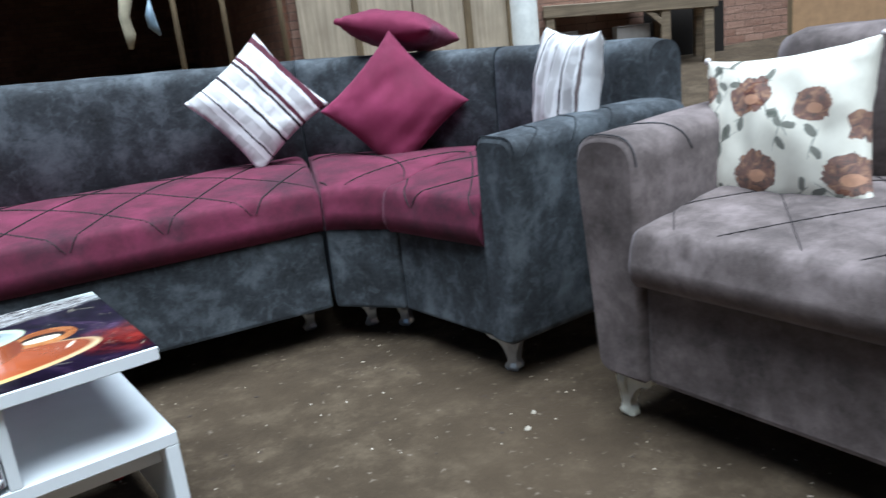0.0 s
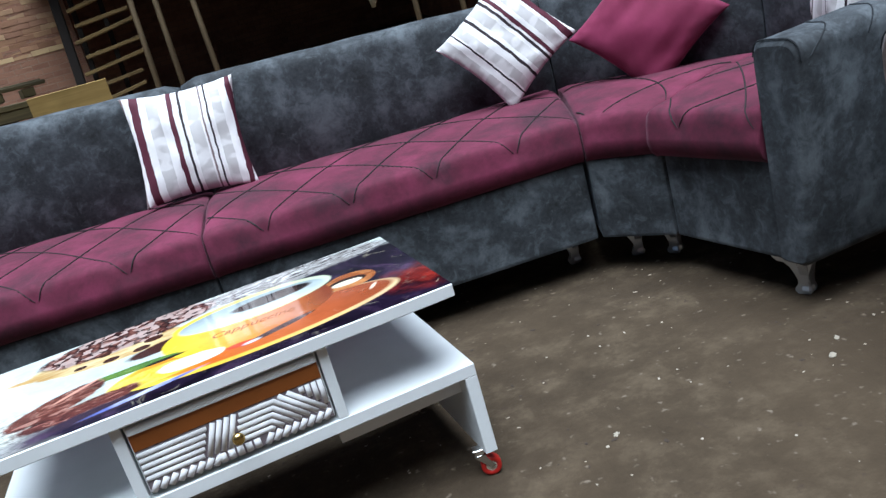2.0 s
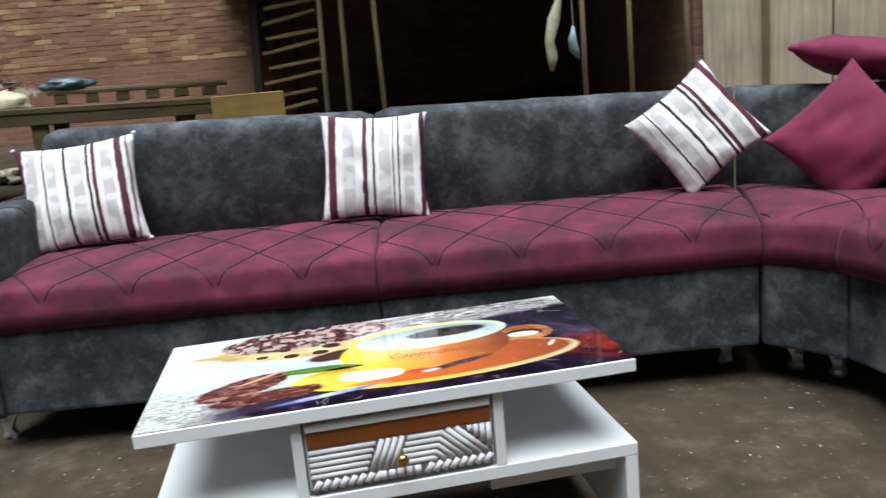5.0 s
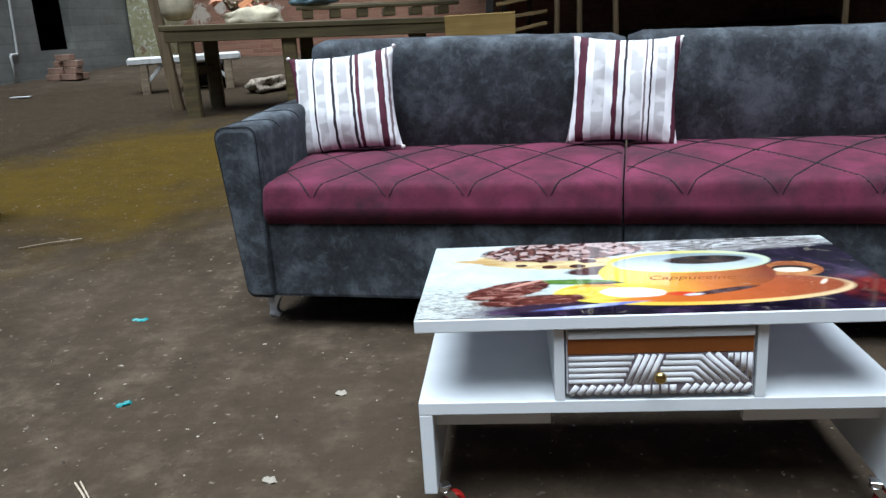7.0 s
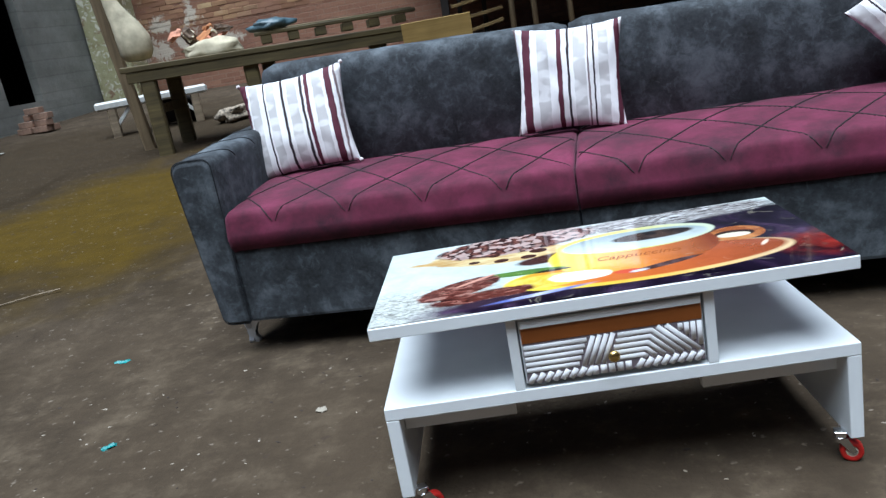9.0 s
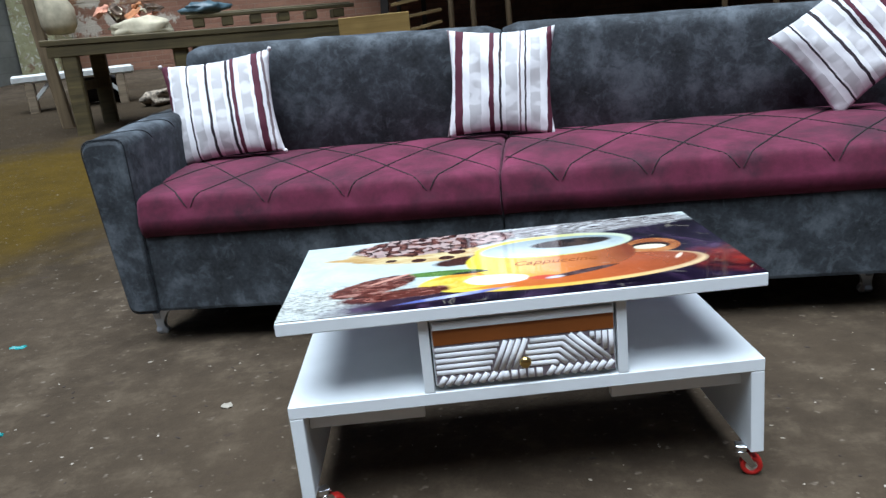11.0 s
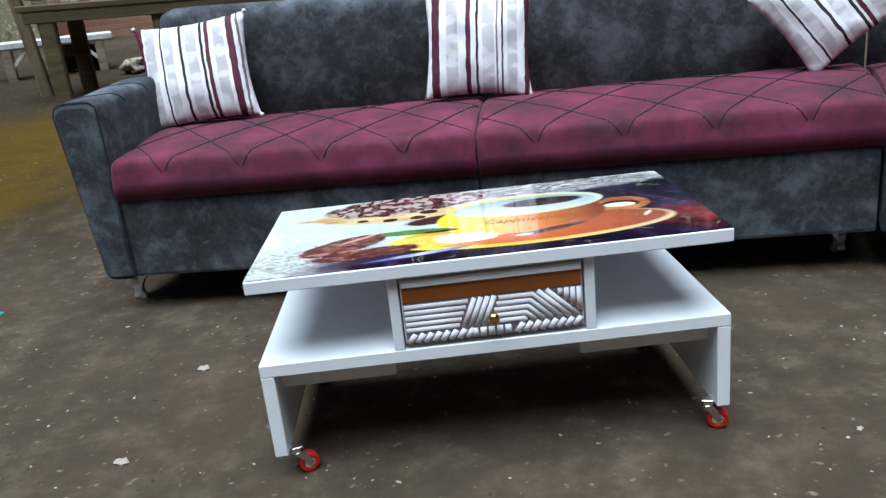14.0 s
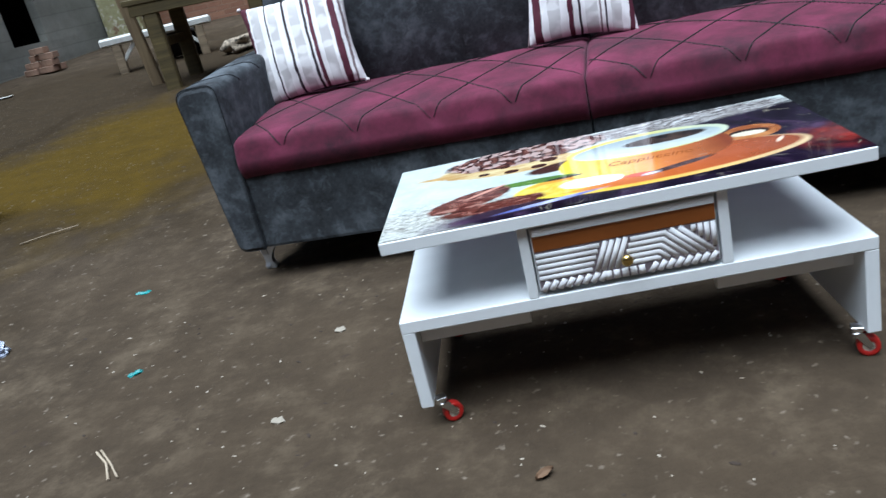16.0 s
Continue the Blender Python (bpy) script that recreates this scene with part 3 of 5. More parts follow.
def backrest(root, a, b, ra, rb, z_low, za, zb, mat, lean=0.05, name="backrest", soft=(1, 1)):
    """An upholstered back between plan points a-b (front) and ra-rb (rear), with a soft rounded top that runs from height za to zb."""
    a, b, ra, rb = (Vector(p) for p in (a, b, ra, rb))
    steps = max(6, int((b - a).length / 0.05))
    rings = []
    for k in range(steps + 1):
        f = k / steps
        p, r = a.lerp(b, f), ra.lerp(rb, f)
        end = min(f, 1 - f) * (b - a).length
        pull = max(0.0, 1 - end / 0.035) ** 2 * (soft[0] if f < 0.5 else soft[1])
        top = za + (zb - za) * f - 0.018 * pull
        d = (r - p).length
        out = rounded([(0.0 + 0.02 * pull, z_low), (lean + 0.02 * pull, top), (d - 0.02 * pull, top), (d - 0.02 * pull, z_low)], [0.0, 0.06, 0.07, 0.0], 6)
        way = (r - p) / d
        rings.append([(p.x + way.x * q, p.y + way.y * q, z + 0.004 * noise.noise((f * 9, q * 9, z * 7))) for q, z in out])
    return part(name, loft(rings), mat, root, smooth=True)


def back_height(x):
    return 0.937 - 0.03 * (x + 1.0)


SPLIT, LONG = 1.137, 2.262
long_sofa = thing("sofa_section", SOFA, "long slate-grey suede sofa with burgundy quilted seats and one arm", "sofa", "sectional sofa")
part("base", box(-0.005, SPLIT - 0.002, 0.016, 0.84, BASE_LOW, SEAT_LOW, 0.012), SLATE, long_sofa)
part("base", box(SPLIT + 0.002, LONG, 0.016, 0.84, BASE_LOW, SEAT_LOW, 0.012), SLATE, long_sofa)
quilted_cushion(long_sofa, (0.004, 0.0), (SPLIT - 0.003, 0.0), (0.004, 0.66), (SPLIT - 0.003, 0.66), 1.0)
quilted_cushion(long_sofa, (SPLIT + 0.003, 0.0), (LONG, 0.0), (SPLIT + 0.003, 0.66), (LONG + 0.16, 0.66), 4.0)
backrest(long_sofa, (-0.06, 0.60), (SPLIT - 0.004, 0.60), (-0.06, 0.84), (SPLIT - 0.004, 0.84), BASE_LOW, back_height(-1.1), back_height(0.06), SLATE)
backrest(long_sofa, (SPLIT + 0.004, 0.60), (LONG + 0.16, 0.60), (SPLIT + 0.004, 0.84), (LONG + 0.25, 0.84), BASE_LOW, back_height(0.06) + 0.004, back_height(1.25), SLATE, soft=(1, 0))
arm_block(long_sofa, 0.0, 0.82, -0.002, -0.15, -0.095, BASE_LOW, 0.685, 0.73, SLATE, THREAD_GREY)
foot(long_sofa, -0.08, 0.14, 0)
foot(long_sofa, LONG - 0.03, 0.20, 90)
foot(long_sofa, -0.03, 0.76, -90)
foot(long_sofa, LONG - 0.06, 0.76, 180)


def plan(p):
    """A point of the long sofa's own plan, in the world's plan."""
    q = SOFA @ Vector((p[0], p[1], 0))
    return q.x, q.y


CORNER = Vector((1.3, 0.75))


def loc(p):
    return p[0] - CORNER.x, p[1] - CORNER.y


E1, E2, E3 = plan((LONG + 0.006, 0.0)), (1.296, 0.545), (1.322, 0.155)
B1, B2 = plan((LONG + 0.166, 0.60)), (1.84, 0.70)
R1, R2 = plan((LONG + 0.26, 0.84)), (2.04, 0.80)
corner_sofa = thing("sofa_corner", Matrix.Translation((*CORNER, 0)), "slate-grey corner sofa unit with a burgundy quilted wedge seat", "sofa", "sectional sofa")


def inset(p, q, d):
    w = (Vector(q) - Vector(p)).normalized()
    return tuple(Vector(p) + w * d)


part("base", prism([loc(inset(E1, B1, 0.014)), loc(inset(E2, B2, 0.014)), loc(B2), loc(R2), loc(R1), loc(B1)], BASE_LOW, SEAT_LOW, 0.01), SLATE, corner_sofa)
quilted_cushion(corner_sofa, loc(E1), loc(E2), loc(inset(B1, R1, 0.03)), loc(inset(B2, R2, 0.03)), 8.0, pitch=0.21, reach=0.35, first=0.05, skew=0.0, over_front=False)
backrest(corner_sofa, loc(B1), loc(B2), loc(R1), loc(R2), BASE_LOW, back_height(1.25), back_height(1.9) - 0.006, SLATE, soft=(0, 0))
foot(corner_sofa, *loc((1.335, 0.80)), 60)
foot(corner_sofa, *loc((1.405, 0.70)), 30)

END = Vector((1.322, 0.155))
end_sofa = thing("sofa_end_section", Matrix.Translation((*END, 0)), "slate-grey sofa end unit with one arm and burgundy seat", "sofa", "sectional sofa")


def le(p):
    return p[0] - END.x, p[1] - END.y


part("base", prism([le((1.314, 0.545)), le((1.338, 0.15)), le((2.06, 0.10)), le((2.04, 0.79)), le((1.845, 0.695))], BASE_LOW, SEAT_LOW, 0.01), SLATE, end_sofa)
quilted_cushion(end_sofa, le((1.274, 0.536)), le(E3), le((1.875, 0.70)), le((1.90, 0.155)), 12.0, first=0.12)
backrest(end_sofa, le((1.845, 0.694)), le((1.88, 0.10)), le((2.045, 0.79)), (2.08 - END.x, 0.10 - END.y), BASE_LOW, back_height(1.9) - 0.008, 0.838, SLATE, lean=0.04, soft=(0, 0.5))
holder = arm_block(end_sofa, 0.0, 0.66, 0.0, 0.145, 0.09, BASE_LOW, 0.66, 0.675, SLATE, THREAD_GREY, pipe_low=0.58)
holder.matrix_local = Matrix(((0, 1, 0, 0.0), (-1, 0, 0, 0.0), (0, 0, 1, 0), (0, 0, 0, 1)))
foot(end_sofa, *le((1.405, 0.165)), 20)
foot(end_sofa, *le((2.0, 0.10)), 180)

# ---- armchair ----
CHAIR = Matrix.Translation((1.36, -0.32, 0)) @ Matrix.Rotation(radians(-90), 4, "Z")
chair = thing("armchair", CHAIR, "taupe suede armchair with a quilted seat and fat rounded arms", "armchair")
part("base", box(0.0, 0.56, 0.02, 0.74, 0.125, 0.36, 0.012), TAUPE, chair)
quilted_cushion(chair, (0.0, -0.02), (0.56, -0.02), (0.0, 0.56), (0.56, 0.56), 21.0, pitch=0.27, reach=0.75, first=0.13, skew=0.0, over_front=False, mat=TAUPE, thread=THREAD, z0=0.36, z1=0.50)
arm_block(chair, 0.0, 0.72, -0.002, -0.18, -0.125, 0.125, 0.672, 0.69, TAUPE, THREAD_GREY, crown=0.085, seams=1, pipe=0.0015, pipe_low=0.6)
right_arm = arm_block(chair, 0.0, 0.72, 0.562, 0.74, 0.685, 0.125, 0.672, 0.69, TAUPE, THREAD_GREY, crown=0.085, seams=1, pipe=0.0015, pipe_low=0.6)
backrest(chair, (-0.06, 0.52), (0.62, 0.52), (-0.06, 0.80), (0.62, 0.80), 0.125, 0.835, 0.845, TAUPE, lean=0.08)
foot(chair, -0.10, 0.06, 0, CREAM)
foot(chair, 0.63, 0.055, 90, CREAM)
foot(chair, -0.06, 0.70, -90, CREAM)
foot(chair, 0.63, 0.70, 180, CREAM)

# ---- throw pillows ----
def on_sofa(u, v, z, lean, spin, turn=0.0):
    return SOFA @ pose(u, v, z, 0, 0, turn) @ pose(0, 0, 0, -lean, 0, 0) @ pose(0, 0, 0, 0, spin, 0)


STRIPES_C = stripe_material("grey_striped_cotton", [
    (-0.9, -0.7, "grey"), (-0.5, -0.46, INK), (-0.4, -0.2, "grey"), (0.0, 0.05, INK), (0.1, 0.3, "grey"), (0.42, 0.45, INK), (0.5, 0.68, "grey"), (0.72, 0.76, rgb(110, 98, 98))])
PALE_THREAD = plain("pale_tassel", rgb(214, 206, 206), 0.9, bump=0)
cushion(on_sofa(0.125, 0.50, 0.712, 20, -4, 9), 0.40, 0.38, 0.13, STRIPES, "white cotton pillow with plum and grey stripes beside the sofa arm", 1, PALE_THREAD)
cushion(on_sofa(1.13, 0.525, 0.715, 16, 3), 0.375, 0.375, 0.12, STRIPES_B, "white pillow with plum stripes upright over the seat joint", 5)
cushion(on_sofa(2.245, 0.475, 0.745, 14, -38, -12), 0.345, 0.345, 0.12, STRIPES, "white striped pillow standing on its corner against the backrest", 9)
cushion(pose(1.606, 0.937, 0.688, 0, 0, -50) @ pose(0, 0, 0, -18, 45, 0), 0.365, 0.365, 0.16, MAGENTA, "plain plum satin pillow standing on its corner in the sofa's bend", 13)
cushion(pose(1.77, 1.10, 0.935, 82, 10, -55), 0.36, 0.36, 0.14, MAGENTA, "plain plum satin pillow lying flat on top of the backrest", 17)
cushion(pose(1.73, 0.235, 0.705, 0, 0, -112) @ pose(0, 0, 0, -8, 3, 0), 0.37, 0.37, 0.13, STRIPES_C, "white striped pillow leaning behind the slate sofa arm", 21)


def floral_material():
    m = Nodes("floral_cotton", 0.8)
    s = m.xyz()
    wob = m.noise(34, 4, 0.6)
    wob2 = m.noise(80, 3, 0.6)
    col = m.mix(m.ramp(m.noise(60, 2), [(0.4, (0, 0, 0)), (0.8, (0.2, 0.2, 0.2))]), (0.72, 0.69, 0.60, 1), (0.52, 0.49, 0.40, 1))

    def blob(cx, cz, rx, rz, amount=0.5, w=None, turn=0.0):
        x, z = m.math("SUBTRACT", s[0], cx), m.math("SUBTRACT", s[2], cz)
        c, k = math.cos(turn), math.sin(turn)
        dx = m.math("DIVIDE", m.math("ADD", m.math("MULTIPLY", x, c), m.math("MULTIPLY", z, k)), rx)
        dz = m.math("DIVIDE", m.math("SUBTRACT", m.math("MULTIPLY", z, c), m.math("MULTIPLY", x, k)), rz)
        d = m.math("SQRT", m.math("ADD", m.math("MULTIPLY", dx, dx), m.math("MULTIPLY", dz, dz)))
        return m.math("ADD", d, m.math("MULTIPLY", m.math("SUBTRACT", w or wob, 0.5), amount * 2))

    rng = random.Random(12)
    for k in range(15):
        cx, cz, turn = rng.uniform(-0.16, 0.16), rng.uniform(-0.15, 0.15), rng.uniform(0, 3.1)
        stem = m.math("LESS_THAN", blob(cx, cz, 0.035, 0.0016, 0.8, wob2, turn), 1.0)
        col = m.mix(m.math("MULTIPLY", stem, 0.7), col, rgb(110, 112, 104))
        for q in (-1, 1):
            lx, lz = cx + q * 0.02 * math.cos(turn) - 0.012 * math.sin(turn) * q, cz + q * 0.02 * math.sin(turn) + 0.012 * math.cos(turn) * q
            leaf = m.math("LESS_THAN", blob(lx, lz, 0.015, 0.0075, 0.4, wob2, turn + 0.9), 1.0)
            col = m.mix(m.math("MULTIPLY", leaf, 0.85), col, m.mix(wob, rgb(44, 46, 42), rgb(112, 114, 104)))
    for cx, cz, r in ((-0.05, 0.075, 0.046), (0.095, 0.045, 0.040), (-0.03, -0.088, 0.050), (0.165, -0.10, 0.046), (0.195, 0.0, 0.036), (-0.178, 0.10, 0.036)):
        d = blob(cx, cz, r, r * 0.9)
        petal = m.ramp(m.noise(55, 3, 0.6, distort=1.0), [(0.3, rgb(40, 20, 20)), (0.5, rgb(104, 54, 42)), (0.7, rgb(160, 118, 84))])
        col = m.mix(m.math("MULTIPLY", m.math("LESS_THAN", d, 1.0), 0.88), col, petal)
        heart = blob(cx + 0.006, cz - 0.008, r * 0.40, r * 0.26)
        col = m.mix(m.math("MULTIPLY", m.math("LESS_THAN", heart, 1.0), 0.6), col, rgb(206, 158, 126))
    m.color(col)
    m.bump(m.noise(300, 2), 0.08, 0.001)
    return m.mat


cushion(pose(1.70, -0.442, 0.638, 0, 0, -92) @ pose(0, 0, 0, -13, -6, 0), 0.41, 0.35, 0.13, floral_material(), "cream pillow printed with brown roses and grey leaves", 25, PALE_THREAD)

# ---- coffee table ----
TABLE_TOP, TABLE_D = 0.44, 0.482
table = thing("coffee_table", Matrix.Identity(4), "white two-tier coffee table with a printed top and red casters", "coffee table")
part("tabletop", box(-0.45, 0.45, 0.0, TABLE_D, TABLE_TOP - 0.027, TABLE_TOP - 0.001, 0.002, 1), WHITE, table)


def print_material():
    """A glossy printed picture: a cup of coffee on a saucer, beans and spices on a pale cloth, fading into a dark ground."""
    m = Nodes("glossy_coffee_print", 0.12)
    m.bsdf.inputs["Coat Weight"].default_value = 0.6
    m.bsdf.inputs["Coat Roughness"].default_value = 0.05
    s = m.xyz()
    wob = m.math("SUBTRACT", m.noise(26, 4, 0.6), 0.5)
    soft = m.math("SUBTRACT", m.noise(7, 4, 0.6), 0.5)

    def oval(cx, cy, rx, ry, turn=0.0, rough=0.0, edge=0.04, w=None):
        x, y = m.math("SUBTRACT", s[0], cx), m.math("SUBTRACT", s[1], cy)
        c, k = math.cos(radians(turn)), math.sin(radians(turn))
        a = m.math("DIVIDE", m.math("ADD", m.math("MULTIPLY", x, c), m.math("MULTIPLY", y, k)), rx)
        b = m.math("DIVIDE", m.math("SUBTRACT", m.math("MULTIPLY", y, c), m.math("MULTIPLY", x, k)), ry)
        d = m.math("SQRT", m.math("ADD", m.math("MULTIPLY", a, a), m.math("MULTIPLY", b, b)))
        if rough:
            d = m.math("ADD", d, m.math("MULTIPLY", w or wob, rough))
        return m.math("SUBTRACT", 1.0, m.math("DIVIDE", m.math("SUBTRACT", d, 1.0 - edge), 2 * edge, clamp=True), clamp=True)

    def bar(x0, y0, x1, y1, half, rough=0.0, edge=0.15):
        """A thin streak between two points of the print."""
        return oval((x0 + x1) / 2, (y0 + y1) / 2, math.hypot(x1 - x0, y1 - y0) / 2, half, math.degrees(math.atan2(y1 - y0, x1 - x0)), rough, edge)

    white = m.ramp(m.noise(3, 3), [(0.3, rgb(206, 220, 218)), (0.7, rgb(228, 236, 234))])
    weave = m.ramp(m.noise(1.0, 3, 0.6, stretch=(46, 150, 1), distort=1.6), [(0.36, rgb(128, 128, 122)), (0.48, rgb(190, 194, 188)), (0.62, rgb(226, 230, 224))])
    col = m.mix(oval(-0.36, 0.05, 0.24, 0.12, 0, 0.6, 0.3), white, weave)
    # dark ground behind the cup, with a plum cast and a red corner
    dark = m.ramp(m.noise(9, 4, 0.6, distort=0.8), [(0.35, rgb(14, 10, 22)), (0.55, rgb(34, 24, 46)), (0.72, rgb(84, 62, 92))])
    col = m.mix(oval(0.40, 0.20, 0.36, 0.23, 0, 0.3, 0.1, soft), col, dark)
    col = m.mix(oval(0.08, 0.03, 0.42, 0.07, 1, 0.4, 0.15, soft), col, dark)
    col = m.mix(oval(0.43, 0.11, 0.08, 0.07, 0, 0.9, 0.4), col, m.ramp(m.noise(24, 4), [(0.4, rgb(50, 14, 20)), (0.7, rgb(136, 40, 34))]))
    # a crumpled pale wrapper along the far edge
    foil = m.ramp(m.noise(1.0, 4, 0.65, stretch=(16, 60, 1), distort=1.8), [(0.36, rgb(74, 68, 70)), (0.5, rgb(150, 146, 144)), (0.66, rgb(226, 228, 230))])
    col = m.mix(oval(0.20, 0.435, 0.26, 0.055, 1, 0.5, 0.15), col, foil)
    # coffee beans in a pale sack
    v = m.t.nodes.new("ShaderNodeTexVoronoi")
    v.inputs["Scale"].default_value = 62
    m.t.links.new(m.co.outputs["Object"], v.inputs["Vector"])
    beans = m.ramp(v.outputs["Distance"], [(0.1, rgb(150, 104, 92)), (0.42, rgb(98, 52, 44)), (0.66, rgb(38, 18, 18))])
    beans = m.mix(m.ramp(v.outputs["Color"], [(0.45, (0, 0, 0)), (0.58, (0.75, 0.75, 0.75))]), beans, rgb(214, 190, 184))
    sack = m.ramp(m.noise(1.0, 3, 0.6, stretch=(14, 40, 1)), [(0.35, rgb(196, 158, 96)), (0.65, rgb(236, 218, 166))])
    col = m.mix(bar(-0.40, 0.362, -0.15, 0.325, 0.016, 0.3), col, sack)
    col = m.mix(oval(-0.19, 0.345, 0.165, 0.062, -8, 0.25, 0.06), col, sack)
    col = m.mix(oval(-0.15, 0.42, 0.185, 0.078, 4, 0.3, 0.05), col, beans)
    for cx, cy, rx in ((-0.245, 0.315, 0.013), (-0.185, 0.30, 0.016), (-0.125, 0.30, 0.018), (-0.20, 0.345, 0.014), (-0.10, 0.335, 0.02)):
        col = m.mix(oval(cx, cy, rx, rx * 0.75, 0, 0.4), col, rgb(66, 32, 22))
    col = m.mix(oval(-0.085, 0.265, 0.07, 0.028, 12, 0.5, 0.12), col, rgb(64, 30, 24))
    # saucer: a bright yellow rim that turns tan, and an orange-brown dish
    rim = m.ramp(m.math("ADD", m.math("MULTIPLY", s[0], 1.8), 0.35), [(0.05, rgb(244, 222, 70)), (0.45, rgb(238, 190, 70)), (0.95, rgb(226, 196, 150))])
    dish = m.ramp(m.math("ADD", m.math("MULTIPLY", s[0], 1.9), 0.35), [(0.05, rgb(236, 176, 50)), (0.35, rgb(206, 108, 36)), (0.75, rgb(176, 90, 50)), (1.0, rgb(150, 76, 46))])
    col = m.mix(oval(0.10, 0.128, 0.284, 0.090, 1, 0, 0.02), col, rim)
    col = m.mix(oval(0.102, 0.135, 0.270, 0.080, 1, 0, 0.03), col, dish)
    # handle and its hole
    col = m.mix(oval(0.308, 0.238, 0.056, 0.050, -8, 0, 0.03), col, m.ramp(m.noise(20, 2), [(0.4, rgb(150, 84, 44)), (0.6, rgb(196, 132, 76))]))
    col = m.mix(oval(0.303, 0.236, 0.040, 0.023, -6, 0.1, 0.05), col, rgb(48, 30, 26))
    col = m.mix(oval(0.298, 0.228, 0.034, 0.016, -4, 0.1, 0.06), col, rgb(240, 232, 206))
    # the cup's bowl, its rim and the coffee
    body = m.ramp(m.math("ADD", m.math("MULTIPLY", s[0], 2.6), 0.30), [(0.08, rgb(250, 226, 48)), (0.32, rgb(238, 190, 66)), (0.6, rgb(206, 122, 60)), (0.95, rgb(132, 64, 38))])
    col = m.mix(oval(0.09, 0.232, 0.176, 0.128, 0, 0, 0.02), col, body)
    lip = m.ramp(m.math("ADD", m.math("MULTIPLY", s[0], 2.6), 0.25), [(0.1, rgb(248, 226, 60)), (0.5, rgb(224, 218, 120)), (0.9, rgb(206, 216, 190))])
    col = m.mix(oval(0.11, 0.310, 0.172, 0.080, 1, 0, 0.02), col, lip)
    col = m.mix(oval(0.108, 0.304, 0.158, 0.066, 1, 0, 0.03), col, m.ramp(m.math("ADD", m.math("MULTIPLY", s[1], 6.0), -1.4), [(0.1, rgb(214, 222, 222)), (0.7, rgb(150, 166, 170))]))
    col = m.mix(oval(0.15, 0.318, 0.088, 0.030, 2, 0.12, 0.08), col, m.ramp(m.noise(30, 3), [(0.4, rgb(28, 22, 22)), (0.7, rgb(84, 66, 56))]))
    # sugar, cinnamon, glints, leaf, spices and a spoon
    col = m.mix(oval(-0.10, 0.118, 0.085, 0.040, 0, 0.2, 0.08), col, m.ramp(m.noise(30, 3), [(0.4, rgb(232, 196, 60)), (0.65, rgb(246, 232, 120))]))
    col = m.mix(oval(-0.035, 0.118, 0.062, 0.030, -6, 0.3, 0.06), col, rgb(250, 244, 226))
    col = m.mix(bar(0.03, 0.105, 0.09, 0.098, 0.012, 0.3), col, rgb(206, 72, 40))
    col = m.mix(bar(0.065, 0.092, 0.205, 0.135, 0.011, 0.25), col, m.ramp(m.noise(40, 3), [(0.4, rgb(44, 28, 30)), (0.7, rgb(110, 84, 84))]))
    col = m.mix(bar(0.06, 0.094, 0.095, 0.098, 0.006, 0.3, 0.3), col, rgb(216, 214, 222))
    col = m.mix(bar(0.325, 0.135, 0.345, 0.165, 0.005, 0.2, 0.3), col, rgb(238, 214, 190))
    col = m.mix(bar(-0.235, 0.198, -0.05, 0.186, 0.017, 0.35, 0.1), col, m.mix(m.noise(30, 3), rgb(30, 84, 24), rgb(120, 156, 66)))
    col = m.mix(bar(-0.12, 0.178, -0.04, 0.180, 0.007, 0.4, 0.2), col, rgb(24, 22, 20))
    spice = m.ramp(m.noise(1.0, 4, 0.6, stretch=(22, 60, 1), distort=1.2), [(0.3, rgb(44, 18, 18)), (0.52, rgb(108, 56, 48)), (0.75, rgb(196, 150, 136))])
    col = m.mix(oval(-0.275, 0.150, 0.092, 0.045, 28, 0.5, 0.06), col, spice)
    col = m.mix(oval(-0.225, 0.085, 0.11, 0.030, 6, 0.7, 0.08), col, spice)
    col = m.mix(bar(-0.285, 0.16, -0.20, 0.215, 0.006, 0.4, 0.2), col, rgb(214, 160, 142))
    col = m.mix(oval(-0.19, 0.045, 0.10, 0.022, 4, 0.8, 0.2), col, rgb(54, 40, 56))
    col = m.mix(bar(-0.215, 0.032, -0.02, 0.066, 0.008, 0.2, 0.25), col, m.ramp(m.noise(14, 2), [(0.4, rgb(110, 122, 196)), (0.65, rgb(222, 226, 240))]))
    grain = m.ramp(m.noise(15, 6, 0.7, distort=0.8), [(0.3, (0.62, 0.6, 0.58)), (0.6, (1, 1, 1))])
    col = m.mix(0.5, col, grain, "MULTIPLY")
    col = m.mix(m.ramp(m.noise(22, 3, 0.6, distort=1.5), [(0.64, (0, 0, 0)), (0.8, (0.22, 0.22, 0.22))]), col, rgb(246, 236, 206))
    m.color(col)
    return m.mat


part("printed_top", box(-0.4485, 0.4485, 0.0015, TABLE_D - 0.0015, TABLE_TOP - 0.0008, TABLE_TOP + 0.0006), print_material(), table, "glossy print of a coffee cup, beans and spices")
text = bpy.data.curves.new("lettering", "FONT")
text.body, text.size, text.align_x, text.extrude = "Cappuccino", 0.036, "CENTER", 0.0001
text.shear = 0.3
text_ob = new("tmp_text", text)
bpy.context.view_layer.update()
text_mesh = bpy.data.meshes.new_from_object(text_ob.evaluated_get(bpy.context.evaluated_depsgraph_get()))
bpy.data.objects.remove(text_ob)
text_mesh.materials.clear()
text_mesh.materials.append(plain("brown_ink", rgb(150, 84, 38), 0.12, bump=0))
letters = new("lettering", text_mesh)
letters.parent = table
